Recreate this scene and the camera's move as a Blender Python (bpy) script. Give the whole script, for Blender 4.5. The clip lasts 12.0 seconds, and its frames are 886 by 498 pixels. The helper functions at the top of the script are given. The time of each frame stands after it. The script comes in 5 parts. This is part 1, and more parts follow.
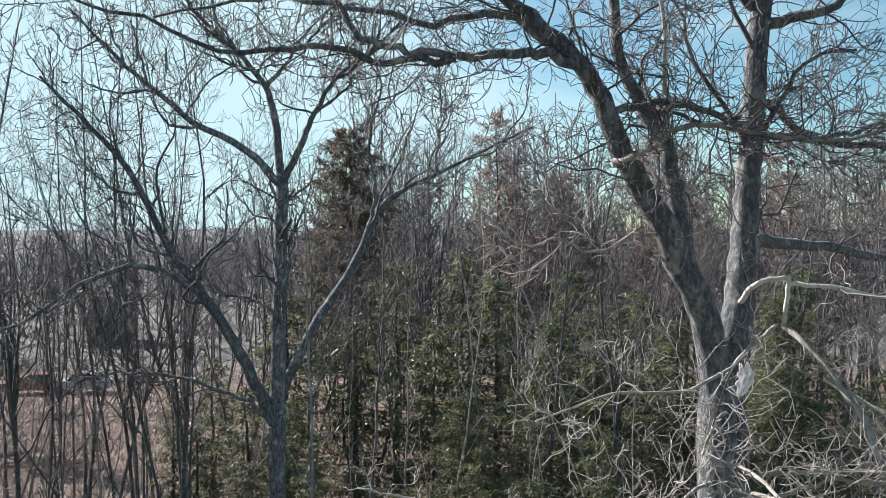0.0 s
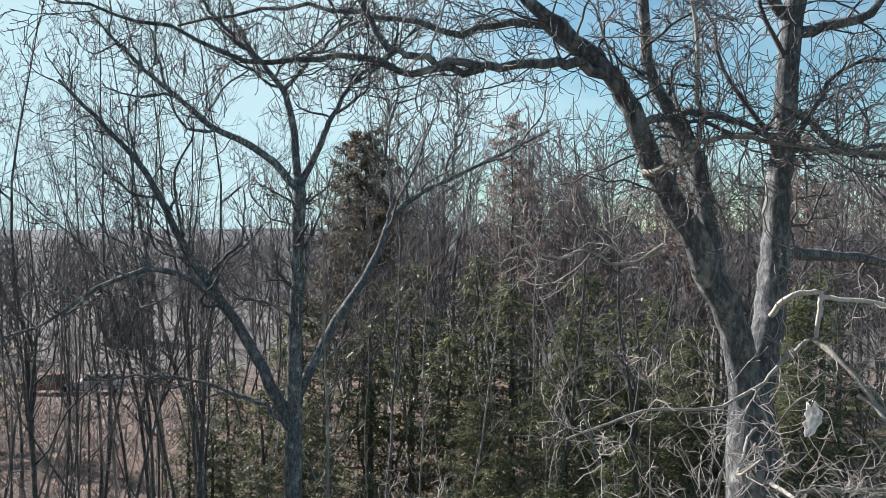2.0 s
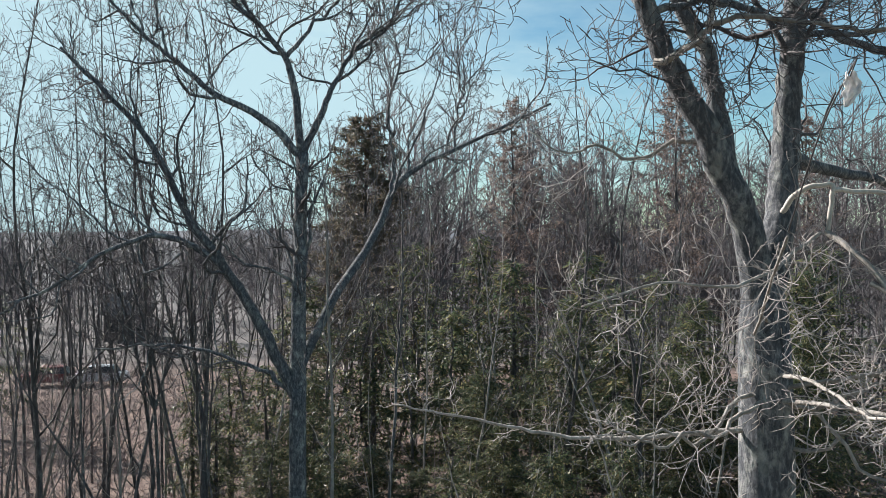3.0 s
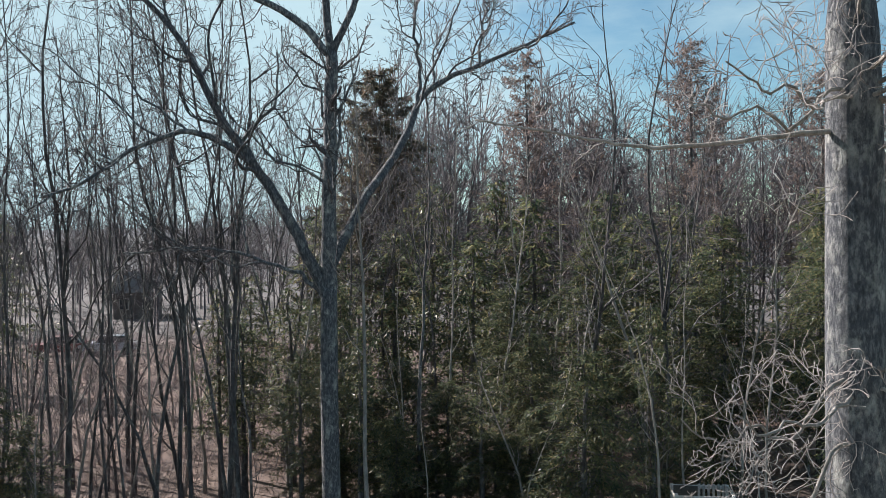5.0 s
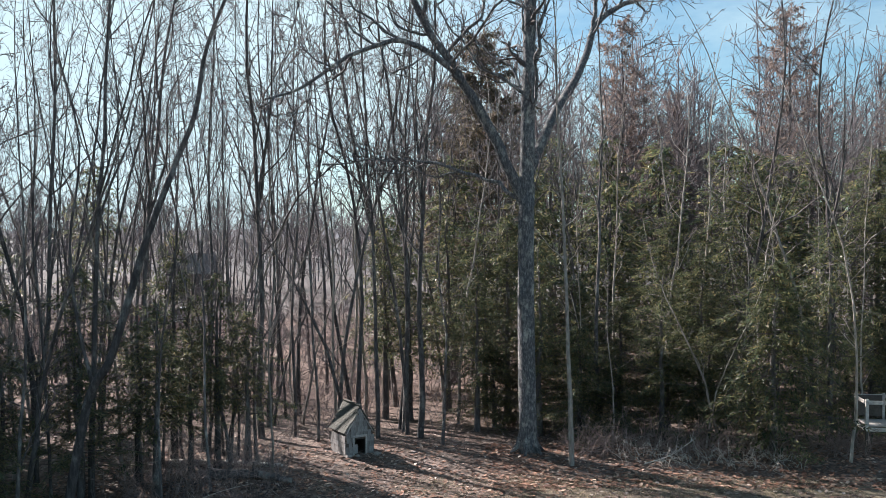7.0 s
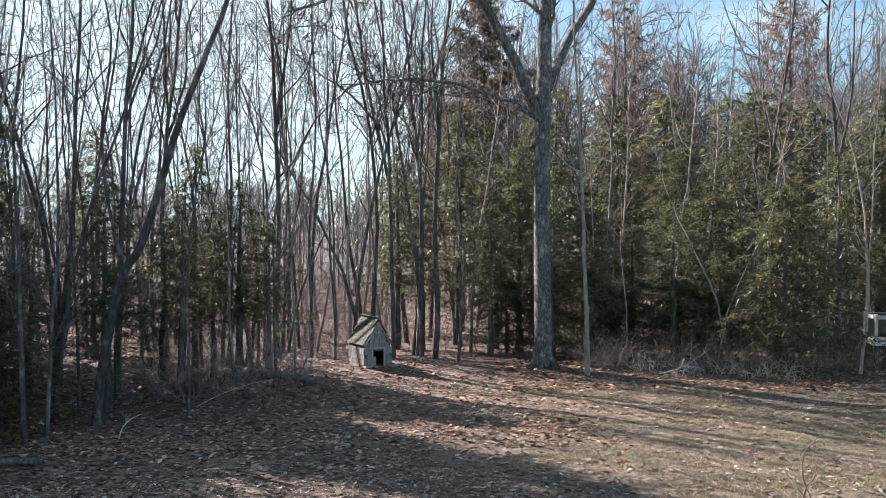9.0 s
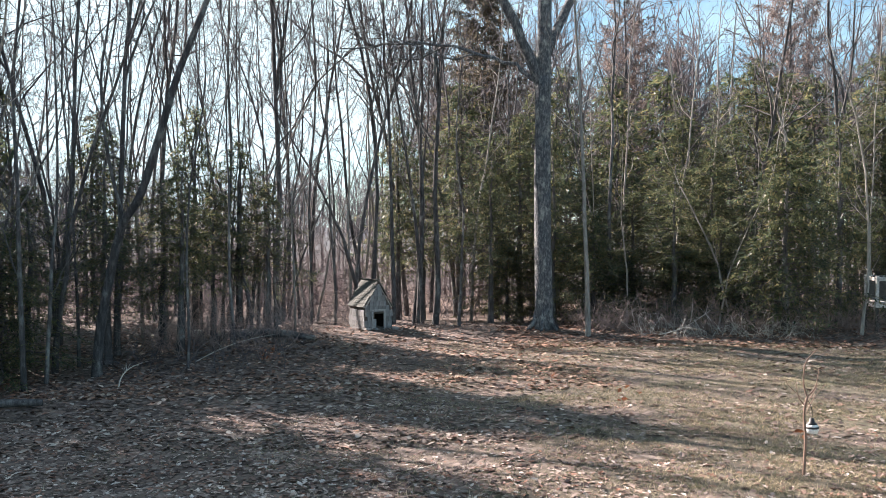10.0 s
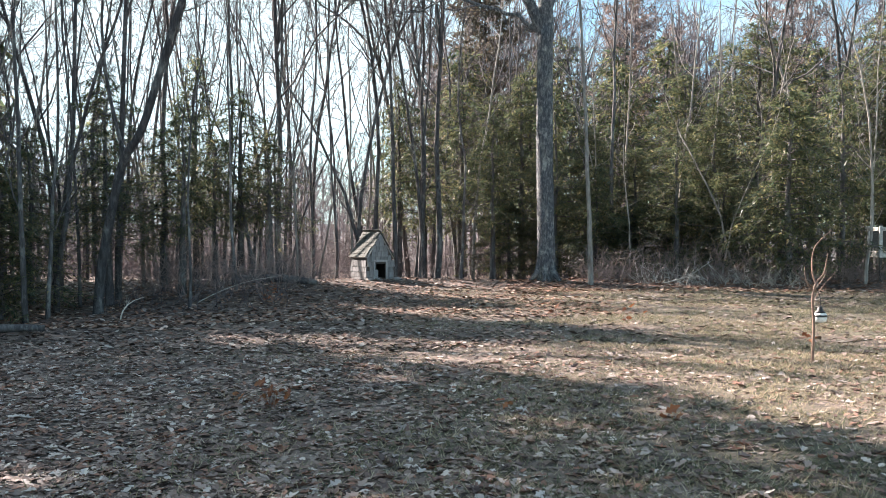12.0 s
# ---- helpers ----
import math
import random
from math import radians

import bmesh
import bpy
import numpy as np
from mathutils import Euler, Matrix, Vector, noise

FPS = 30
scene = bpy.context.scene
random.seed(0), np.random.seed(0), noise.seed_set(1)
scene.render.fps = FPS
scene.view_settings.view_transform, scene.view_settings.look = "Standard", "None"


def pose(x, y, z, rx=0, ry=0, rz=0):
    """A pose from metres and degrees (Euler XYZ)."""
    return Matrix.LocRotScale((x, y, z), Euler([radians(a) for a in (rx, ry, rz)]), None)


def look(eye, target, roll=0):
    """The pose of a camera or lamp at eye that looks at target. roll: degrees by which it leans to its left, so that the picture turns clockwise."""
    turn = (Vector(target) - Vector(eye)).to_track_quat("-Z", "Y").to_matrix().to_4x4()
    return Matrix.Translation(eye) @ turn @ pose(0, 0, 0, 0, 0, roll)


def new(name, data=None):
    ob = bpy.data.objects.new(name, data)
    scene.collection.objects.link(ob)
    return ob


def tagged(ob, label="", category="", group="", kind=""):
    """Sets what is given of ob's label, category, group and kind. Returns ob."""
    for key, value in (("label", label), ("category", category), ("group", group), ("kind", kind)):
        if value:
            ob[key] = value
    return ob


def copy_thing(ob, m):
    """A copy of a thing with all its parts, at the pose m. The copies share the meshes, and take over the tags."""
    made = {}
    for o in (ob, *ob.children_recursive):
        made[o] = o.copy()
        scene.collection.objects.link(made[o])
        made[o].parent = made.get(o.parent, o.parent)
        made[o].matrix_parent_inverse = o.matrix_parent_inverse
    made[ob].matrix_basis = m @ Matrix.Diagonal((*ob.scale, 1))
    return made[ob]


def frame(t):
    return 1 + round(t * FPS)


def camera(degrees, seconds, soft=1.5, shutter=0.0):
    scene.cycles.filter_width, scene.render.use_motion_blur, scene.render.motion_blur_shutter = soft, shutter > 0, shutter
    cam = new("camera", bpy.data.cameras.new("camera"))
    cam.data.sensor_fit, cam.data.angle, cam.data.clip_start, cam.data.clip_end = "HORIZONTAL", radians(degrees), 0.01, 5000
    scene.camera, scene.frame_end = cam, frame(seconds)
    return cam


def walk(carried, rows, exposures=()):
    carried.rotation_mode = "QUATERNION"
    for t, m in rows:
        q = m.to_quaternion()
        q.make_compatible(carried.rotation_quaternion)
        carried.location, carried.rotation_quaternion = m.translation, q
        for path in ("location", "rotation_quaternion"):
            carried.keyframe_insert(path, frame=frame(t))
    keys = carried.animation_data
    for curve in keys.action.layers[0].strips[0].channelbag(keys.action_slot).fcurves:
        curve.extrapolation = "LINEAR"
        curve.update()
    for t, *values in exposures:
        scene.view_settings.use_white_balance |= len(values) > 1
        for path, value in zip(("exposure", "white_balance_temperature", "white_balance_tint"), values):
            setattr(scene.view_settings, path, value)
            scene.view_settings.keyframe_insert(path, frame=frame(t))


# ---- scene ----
cam = camera(53.4, 12.0, soft=0.5)
PATH = [
    (0.0, pose(5.697, 0.283, 10.259, 88.855, 0.040, -1.587)),
    (0.5, pose(5.710, 0.279, 10.280, 88.846, -0.024, -1.131)),
    (1.0, pose(5.701, 0.319, 10.343, 88.884, -0.136, -0.908)),
    (1.5, pose(5.655, 0.344, 10.407, 88.914, -0.256, -0.787)),
    (2.0, pose(5.599, 0.364, 10.332, 88.940, -0.195, -0.755)),
    (2.5, pose(5.528, 0.330, 10.046, 88.980, -0.103, -0.813)),
    (3.0, pose(5.508, 0.359, 9.559, 88.948, 0.163, -0.818)),
    (3.2, pose(5.504, 0.353, 9.321, 88.885, 0.372, -0.823)),
    (4.8, pose(5.110, 0.377, 7.444, 88.964, 0.568, -0.880)),
    (5.0, pose(4.865, 0.347, 7.349, 88.693, 0.529, -0.641)),
    (5.5, pose(3.812, 0.392, 6.743, 88.798, 0.471, -0.508)),
    (6.0, pose(2.665, 0.253, 6.187, 88.839, 0.279, -0.302)),
    (6.5, pose(1.515, -0.021, 5.644, 88.896, 0.153, -0.038)),
    (7.0, pose(0.731, -0.331, 5.150, 89.015, 0.001, 0.587)),
    (7.2, pose(0.612, -0.447, 4.959, 89.031, -0.122, 0.810)),
    (8.8, pose(0.109, -0.653, 3.372, 89.018, -0.339, 0.014)),
    (9.0, pose(0.103, -0.654, 3.175, 89.021, -0.315, -0.015)),
    (9.5, pose(0.116, -0.646, 2.687, 89.077, -0.264, 0.017)),
    (10.0, pose(0.119, -0.637, 2.287, 89.039, -0.235, 0.030)),
    (10.5, pose(0.131, -0.629, 1.937, 88.945, -0.251, 0.057)),
    (11.0, pose(0.108, -0.607, 1.617, 88.906, -0.212, 0.041)),
    (11.5, pose(0.087, -0.588, 1.329, 88.886, -0.171, 0.034)),
    (12.0, pose(0.065, -0.587, 1.208, 88.824, -0.150, -0.000)),
]
walk(cam, PATH, [(0.0, 1.42, 6300, 12), (1.5, 1.36, 6300, 12), (3.0, 1.2, 6300, 12), (5.0, 1.2, 6350, 15), (6.0, 1.33, 6420, 16), (7.0, 1.56, 6530, 18), (9.0, 1.82, 6720, 21), (12.0, 2.25, 6750, 19)])

# ---- light ----
SUN_AZ, SUN_EL = radians(52), radians(31)
world = bpy.data.worlds.new("world")
scene.world = world
world.use_nodes = True
sky = world.node_tree.nodes.new("ShaderNodeTexSky")
sky.sky_type, sky.sun_disc = "NISHITA", False
sky.sun_elevation, sky.sun_rotation = SUN_EL, -SUN_AZ
sky.air_density, sky.dust_density, sky.ozone_density = 1.0, 0.0, 1.6
bg = world.node_tree.nodes["Background"]
bg.inputs["Strength"].default_value = 0.045
wn = world.node_tree
tint = wn.nodes.new("ShaderNodeMixRGB")
tint.blend_type = "MULTIPLY"
tint.inputs[0].default_value, tint.inputs[2].default_value = 1.0, (0.83, 1.10, 1.05, 1)
wn.links.new(sky.outputs[0], tint.inputs[1])
veil = wn.nodes.new("ShaderNodeTexNoise")
veil.inputs["Scale"].default_value, veil.inputs["Detail"].default_value, veil.inputs["Roughness"].default_value = 3.0, 7.0, 0.6
wmap = wn.nodes.new("ShaderNodeMapping")
wmap.inputs["Scale"].default_value = (1, 1, 3.5)
wn.links.new(wn.nodes.new("ShaderNodeTexCoord").outputs["Generated"], wmap.inputs[0])
wn.links.new(wmap.outputs[0], veil.inputs[0])
cover = wn.nodes.new("ShaderNodeMapRange")
cover.inputs["From Min"].default_value, cover.inputs["From Max"].default_value = 0.46, 0.80
cover.inputs["To Min"].default_value, cover.inputs["To Max"].default_value = 0.04, 0.95
# the thin cloud is thickest round the sun
facing = wn.nodes.new("ShaderNodeVectorMath")
facing.operation = "DOT_PRODUCT"
facing.inputs[1].default_value = (-math.sin(SUN_AZ), math.cos(SUN_AZ), 0.25)
wn.links.new(wmap.inputs[0].links[0].from_socket, facing.inputs[0])
glare = wn.nodes.new("ShaderNodeMapRange")
glare.inputs["From Min"].default_value, glare.inputs["From Max"].default_value = 0.3, 1.0
glare.inputs["To Min"].default_value, glare.inputs["To Max"].default_value = 0.0, 0.46
wn.links.new(facing.outputs["Value"], glare.inputs[0])
both = wn.nodes.new("ShaderNodeMath")
wn.links.new(veil.outputs[0], both.inputs[0])
wn.links.new(glare.outputs[0], both.inputs[1])
wn.links.new(both.outputs[0], cover.inputs[0])
cloud = wn.nodes.new("ShaderNodeMixRGB")
cloud.inputs[2].default_value = (5.7, 7.8, 8.2, 1)
wn.links.new(cover.outputs[0], cloud.inputs[0])
wn.links.new(tint.outputs[0], cloud.inputs[1])
wn.links.new(cloud.outputs[0], bg.inputs[0])
sun = new("sun", bpy.data.lights.new("sun", "SUN"))
sun.data.energy, sun.data.angle, sun.data.color = 5.4, radians(0.53), (1.0, 0.925, 0.84)
sun.matrix_world = look((-math.sin(SUN_AZ) * 50, math.cos(SUN_AZ) * 50, math.tan(SUN_EL) * 50), (0, 0, 0))


# ---- materials ----
def nodes_of(name, rough=0.9):
    m = bpy.data.materials.new(name)
    m.use_nodes = True
    nt = m.node_tree
    b = nt.nodes["Principled BSDF"]
    b.inputs["Roughness"].default_value = rough
    return m, nt, b


def ramp(nt, fac, stops):
    r = nt.nodes.new("ShaderNodeValToRGB")
    e = r.color_ramp.elements
    while len(e) < len(stops):
        e.new(0.5)
    for k, (p, c) in enumerate(stops):
        e[k].position, e[k].color = p, (*c, 1)
    nt.links.new(fac, r.inputs[0])
    return r.outputs[0]


def noise_tex(nt, coord, scale, detail=4.0, stretch=(1, 1, 1), rough=0.6):
    mp = nt.nodes.new("ShaderNodeMapping")
    mp.inputs["Scale"].default_value = stretch
    nt.links.new(coord, mp.inputs[0])
    n = nt.nodes.new("ShaderNodeTexNoise")
    n.inputs["Scale"].default_value, n.inputs["Detail"].default_value, n.inputs["Roughness"].default_value = scale, detail, rough
    nt.links.new(mp.outputs[0], n.inputs[0])
    return n.outputs[0]


def blend(nt, fac, a, b, kind="MIX"):
    m = nt.nodes.new("ShaderNodeMixRGB")
    m.blend_type = kind
    for k, v in ((0, fac), (1, a), (2, b)):
        if isinstance(v, (int, float)):
            m.inputs[k].default_value = v
        elif isinstance(v, tuple):
            m.inputs[k].default_value = (*v, 1)
        else:
            nt.links.new(v, m.inputs[k])
    return m.outputs[0]


def bump(nt, b, height, strength, dist=0.02):
    n = nt.nodes.new("ShaderNodeBump")
    n.inputs["Strength"].default_value, n.inputs["Distance"].default_value = strength, dist
    nt.links.new(height, n.inputs["Height"])
    nt.links.new(n.outputs[0], b.inputs["Normal"])


def coords(nt, kind="Object"):
    return nt.nodes.new("ShaderNodeTexCoord").outputs[kind]


def world_pos(nt):
    return nt.nodes.new("ShaderNodeNewGeometry").outputs["Position"]


def bark(name, dark, mid, pale, lichen=0.35, furrow=14.0, blotch=2.3, drawn=0.22):
    m, nt, b = nodes_of(name, 0.95)
    co = world_pos(nt)
    f = noise_tex(nt, co, furrow, 6, (1, 1, drawn), 0.7)
    base = ramp(nt, f, [(0.3, dark), (0.5, mid), (0.7, pale)])
    big = noise_tex(nt, co, blotch, 6, (1, 1, 0.6), 0.7)
    spots = ramp(nt, big, [(0.52, (0, 0, 0)), (0.64, (1, 1, 1))])
    fac = blend(nt, 1.0, spots, (lichen, lichen, lichen), "MULTIPLY")
    patch = ramp(nt, noise_tex(nt, co, 9, 4), [(0.35, (0.22, 0.24, 0.24)), (0.65, (0.56, 0.58, 0.56))])
    col = blend(nt, fac, base, patch)
    rnd = nt.nodes.new("ShaderNodeObjectInfo").outputs["Random"]
    tint = ramp(nt, rnd, [(0.0, (0.72, 0.70, 0.68)), (1.0, (1.15, 1.12, 1.08))])
    nt.links.new(blend(nt, 1.0, col, tint, "MULTIPLY"), b.inputs["Base Color"])
    bump(nt, b, f, 1.0, 0.045)
    return m


def leafy(name, stops, rough=0.6, scale=1.2, through_light=0.0):
    m, nt, b = nodes_of(name, rough)
    isl = nt.nodes.new("ShaderNodeNewGeometry").outputs["Random Per Island"]
    col = ramp(nt, isl, stops)
    n = noise_tex(nt, world_pos(nt), scale, 4)
    shade = ramp(nt, n, [(0.3, (0.6, 0.6, 0.6)), (0.7, (1.3, 1.25, 1.15))])
    nt.links.new(blend(nt, 1.0, col, shade, "MULTIPLY"), b.inputs["Base Color"])
    if through_light:
        b.inputs["Subsurface Weight"].default_value = 0.0
        t = nt.nodes.new("ShaderNodeBsdfTranslucent")
        nt.links.new(col, t.inputs[0])
        mx = nt.nodes.new("ShaderNodeMixShader")
        mx.inputs[0].default_value = through_light
        nt.links.new(b.outputs[0], mx.inputs[1])
        nt.links.new(t.outputs[0], mx.inputs[2])
        nt.links.new(mx.outputs[0], nt.nodes["Material Output"].inputs[0])
    return m


def mottled(name, c1, c2, scale, rough=0.8, bump_amount=0.3, stretch=(1, 1, 1), fine=None, by_object=0.0):
    m, nt, b = nodes_of(name, rough)
    co = coords(nt)
    n = noise_tex(nt, co, scale, 5, stretch)
    col = ramp(nt, n, [(0.32, c1), (0.68, c2)])
    g = noise_tex(nt, co, fine or scale * 7, 4, stretch)
    col = blend(nt, 1.0, col, ramp(nt, g, [(0.3, (0.75, 0.75, 0.75)), (0.7, (1.15, 1.15, 1.15))]), "MULTIPLY")
    if by_object:
        rnd = nt.nodes.new("ShaderNodeObjectInfo").outputs["Random"]
        lo, hi = 1 - by_object, 1 + by_object
        col = blend(nt, 1.0, col, ramp(nt, rnd, [(0, (lo, lo, lo * 0.97)), (1, (hi, hi, hi))]), "MULTIPLY")
    nt.links.new(col, b.inputs["Base Color"])
    bump(nt, b, g, bump_amount, 0.01)
    return m


OAK_BARK = bark("oak_bark", (0.030, 0.036, 0.046), (0.105, 0.117, 0.136), (0.34, 0.35, 0.365), 0.8, 26, 5.5, 0.38)
WOOD_BARK = bark("wood_bark", (0.034, 0.033, 0.036), (0.085, 0.082, 0.087), (0.18, 0.175, 0.178), 0.45, 14, 3.5)
# wood bark at about half brightness, with shade put into the colour
SHADED_BARK = bark("shaded_bark", (0.018, 0.018, 0.021), (0.047, 0.046, 0.051), (0.11, 0.108, 0.112), 0.3, 14, 3.5)
PALE_BARK = bark("pale_bark", (0.15, 0.142, 0.132), (0.29, 0.275, 0.258), (0.46, 0.44, 0.42), 0.3, 15)
TWIG = mottled("twig", (0.070, 0.062, 0.069), (0.155, 0.139, 0.148), 3.0, 0.85, 0.2)
OAK_TWIG = mottled("oak_twig", (0.036, 0.033, 0.036), (0.10, 0.091, 0.094), 2.5, 0.8, 0.2)
PALE_TWIG = mottled("pale_twig", (0.19, 0.172, 0.16), (0.38, 0.35, 0.335), 2.5, 0.8, 0.2)
DEAD_WOOD = mottled("dead_wood", (0.36, 0.33, 0.29), (0.58, 0.55, 0.50), 6, 0.8, 0.4, (1, 1, 0.3))
HEMLOCK = leafy("hemlock_needles", [(0.0, (0.036, 0.062, 0.042)), (0.35, (0.078, 0.105, 0.06)), (0.75, (0.145, 0.158, 0.076)), (1.0, (0.26, 0.22, 0.12))], 0.45, 0.8, 0.55)
PINE = leafy("pine_needles", [(0.0, (0.068, 0.072, 0.052)), (0.6, (0.128, 0.112, 0.083)), (1.0, (0.19, 0.145, 0.112))], 0.6, 0.7, 0.4)
FADED = leafy("faded_needles", [(0.0, (0.13, 0.105, 0.095)), (0.6, (0.2, 0.158, 0.145)), (1.0, (0.27, 0.21, 0.19))], 0.6, 0.7, 0.5)
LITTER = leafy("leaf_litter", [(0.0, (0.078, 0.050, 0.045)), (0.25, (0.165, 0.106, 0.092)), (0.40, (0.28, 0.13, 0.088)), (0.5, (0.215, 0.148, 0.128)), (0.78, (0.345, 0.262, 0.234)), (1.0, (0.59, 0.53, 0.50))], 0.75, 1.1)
# the same litter toned down: shade of the wood put into its colours
SHADED_LITTER = leafy("shaded_litter", [(0.0, (0.05, 0.036, 0.032)), (0.25, (0.112, 0.077, 0.066)), (0.40, (0.195, 0.10, 0.072)), (0.5, (0.152, 0.108, 0.094)), (0.78, (0.235, 0.178, 0.155)), (1.0, (0.44, 0.39, 0.36))], 0.75, 1.1)
RUST_LITTER = leafy("rust_litter", [(0.0, (0.10, 0.045, 0.03)), (0.5, (0.24, 0.125, 0.085)), (0.85, (0.36, 0.22, 0.16)), (1.0, (0.5, 0.4, 0.33))], 0.75, 1.3)
RUSTY = leafy("rust_leaf", [(0.0, (0.16, 0.05, 0.025)), (0.5, (0.28, 0.10, 0.045)), (1.0, (0.38, 0.19, 0.09))], 0.6, 2, 0.25)
STRAW = leafy("dry_grass", [(0.0, (0.085, 0.105, 0.055)), (0.3, (0.15, 0.155, 0.085)), (0.45, (0.27, 0.225, 0.14)), (0.78, (0.40, 0.335, 0.235)), (1.0, (0.52, 0.455, 0.345))], 0.7, 0.9, 0.4)


def ground_material():
    m, nt, b = nodes_of("forest_floor", 0.95)
    co = world_pos(nt)
    v = nt.nodes.new("ShaderNodeTexVoronoi")
    v.inputs["Scale"].default_value, v.inputs["Randomness"].default_value = 13.0, 1.0
    warp = nt.nodes.new("ShaderNodeVectorMath")
    wn = nt.nodes.new("ShaderNodeTexNoise")
    wn.inputs["Scale"].default_value = 18
    sc = nt.nodes.new("ShaderNodeVectorMath")
    sc.operation = "SCALE"
    sc.inputs["Scale"].default_value = 0.09
    nt.links.new(co, wn.inputs[0])
    nt.links.new(wn.outputs["Color"], sc.inputs[0])
    nt.links.new(co, warp.inputs[0])
    nt.links.new(sc.outputs[0], warp.inputs[1])
    nt.links.new(warp.outputs[0], v.inputs["Vector"])
    sep = nt.nodes.new("ShaderNodeSeparateColor")
    nt.links.new(v.outputs["Color"], sep.inputs[0])
    leaves = ramp(nt, sep.outputs[0], [(0.0, (0.04, 0.029, 0.026)), (0.35, (0.095, 0.066, 0.056)), (0.7, (0.165, 0.119, 0.10)), (1.0, (0.27, 0.215, 0.185))])
    soil = ramp(nt, noise_tex(nt, co, 40, 6), [(0.3, (0.05, 0.038, 0.028)), (0.7, (0.14, 0.11, 0.08))])
    thin = ramp(nt, noise_tex(nt, co, 1.4, 6), [(0.42, (0, 0, 0)), (0.62, (1, 1, 1))])
    col = blend(nt, thin, leaves, blend(nt, 0.55, leaves, soil))
    turf = ramp(nt, blend(nt, 0.5, noise_tex(nt, co, 70, 8, rough=0.8), noise_tex(nt, co, 11, 5)), [(0.36, (0.035, 0.04, 0.025)), (0.5, (0.13, 0.125, 0.075)), (0.66, (0.32, 0.27, 0.17))])
    px = nt.nodes.new("ShaderNodeSeparateXYZ")
    nt.links.new(co, px.inputs[0])
    mr = nt.nodes.new("ShaderNodeMapRange")
    mr.inputs["From Min"].default_value, mr.inputs["From Max"].default_value = -1.0, 6.0
    nt.links.new(px.outputs[0], mr.inputs[0])
    my = nt.nodes.new("ShaderNodeMapRange")
    my.inputs["From Min"].default_value, my.inputs["From Max"].default_value = 19.0, 16.5
    nt.links.new(px.outputs[1], my.inputs[0])
    patch = ramp(nt, noise_tex(nt, co, 0.7, 5), [(0.38, (0, 0, 0)), (0.6, (1, 1, 1))])
    yard = blend(nt, 1.0, blend(nt, 1.0, mr.outputs[0], my.outputs[0], "MULTIPLY"), patch, "MULTIPLY")
    yard = blend(nt, 1.0, yard, (0.8, 0.8, 0.8), "MULTIPLY")
    col = blend(nt, yard, col, turf)
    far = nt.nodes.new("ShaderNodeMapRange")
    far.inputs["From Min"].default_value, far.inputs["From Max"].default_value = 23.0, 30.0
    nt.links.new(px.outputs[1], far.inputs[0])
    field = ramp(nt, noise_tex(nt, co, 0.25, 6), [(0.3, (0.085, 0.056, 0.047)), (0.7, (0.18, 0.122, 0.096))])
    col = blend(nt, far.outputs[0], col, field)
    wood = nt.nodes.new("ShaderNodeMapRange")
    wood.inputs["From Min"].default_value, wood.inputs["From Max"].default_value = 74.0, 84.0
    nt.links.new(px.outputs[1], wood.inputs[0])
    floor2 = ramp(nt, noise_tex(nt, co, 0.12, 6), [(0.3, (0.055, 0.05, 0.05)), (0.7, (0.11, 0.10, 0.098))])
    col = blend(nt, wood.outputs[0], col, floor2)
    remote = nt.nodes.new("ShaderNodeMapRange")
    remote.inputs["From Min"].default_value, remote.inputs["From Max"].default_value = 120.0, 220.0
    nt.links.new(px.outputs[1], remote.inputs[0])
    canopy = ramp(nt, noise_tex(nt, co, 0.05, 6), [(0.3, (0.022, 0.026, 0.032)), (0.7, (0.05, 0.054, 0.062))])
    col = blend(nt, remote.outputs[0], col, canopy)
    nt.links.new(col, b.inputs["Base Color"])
    bump(nt, b, sep.outputs[0], 0.6, 0.04)
    return m


GROUND = ground_material()
SHINGLE = mottled("weathered_cedar", (0.12, 0.121, 0.125), (0.255, 0.255, 0.256), 8, 0.85, 0.5, (1, 1, 0.25), by_object=0.22)
ROOF_SHINGLE = mottled("mossy_shingle", (0.045, 0.05, 0.046), (0.105, 0.112, 0.10), 7, 0.9, 0.5, by_object=0.22)
TRIM = mottled("grey_trim", (0.26, 0.257, 0.25), (0.40, 0.395, 0.38), 9, 0.8, 0.3, (1, 1, 0.3))
DARK_INSIDE = mottled("dark_board", (0.05, 0.045, 0.04), (0.10, 0.09, 0.08), 6, 0.9)
WHITE_PAINT = mottled("chipped_white_paint", (0.30, 0.28, 0.26), (0.66, 0.64, 0.60), 9, 0.7, 0.3, (1, 1, 1))
WHITE_PLASTIC = mottled("white_plastic", (0.76, 0.76, 0.74), (0.84, 0.84, 0.82), 12, 0.4, 0.05)
BLACK_PLASTIC = mottled("black_plastic", (0.015, 0.015, 0.016), (0.03, 0.03, 0.03), 12, 0.5, 0.05)
DIRT_LEAF = leafy("pale_leaf", [(0.0, (0.76, 0.75, 0.77)), (1.0, (0.80, 0.79, 0.80))], 0.6, 60, 0.3)
SHRUB = mottled("shrub_bark", (0.085, 0.066, 0.070), (0.17, 0.138, 0.144), 3, 0.85, 0.1)
# shrub bark about twice as bright: sunlight put into the colour
SUNLIT_BRUSH = mottled("sunlit_brush_bark", (0.18, 0.135, 0.125), (0.34, 0.27, 0.245), 3, 0.85, 0.1)
STONE = mottled("grey_stone", (0.16, 0.15, 0.14), (0.34, 0.32, 0.30), 5, 0.9, 0.6)
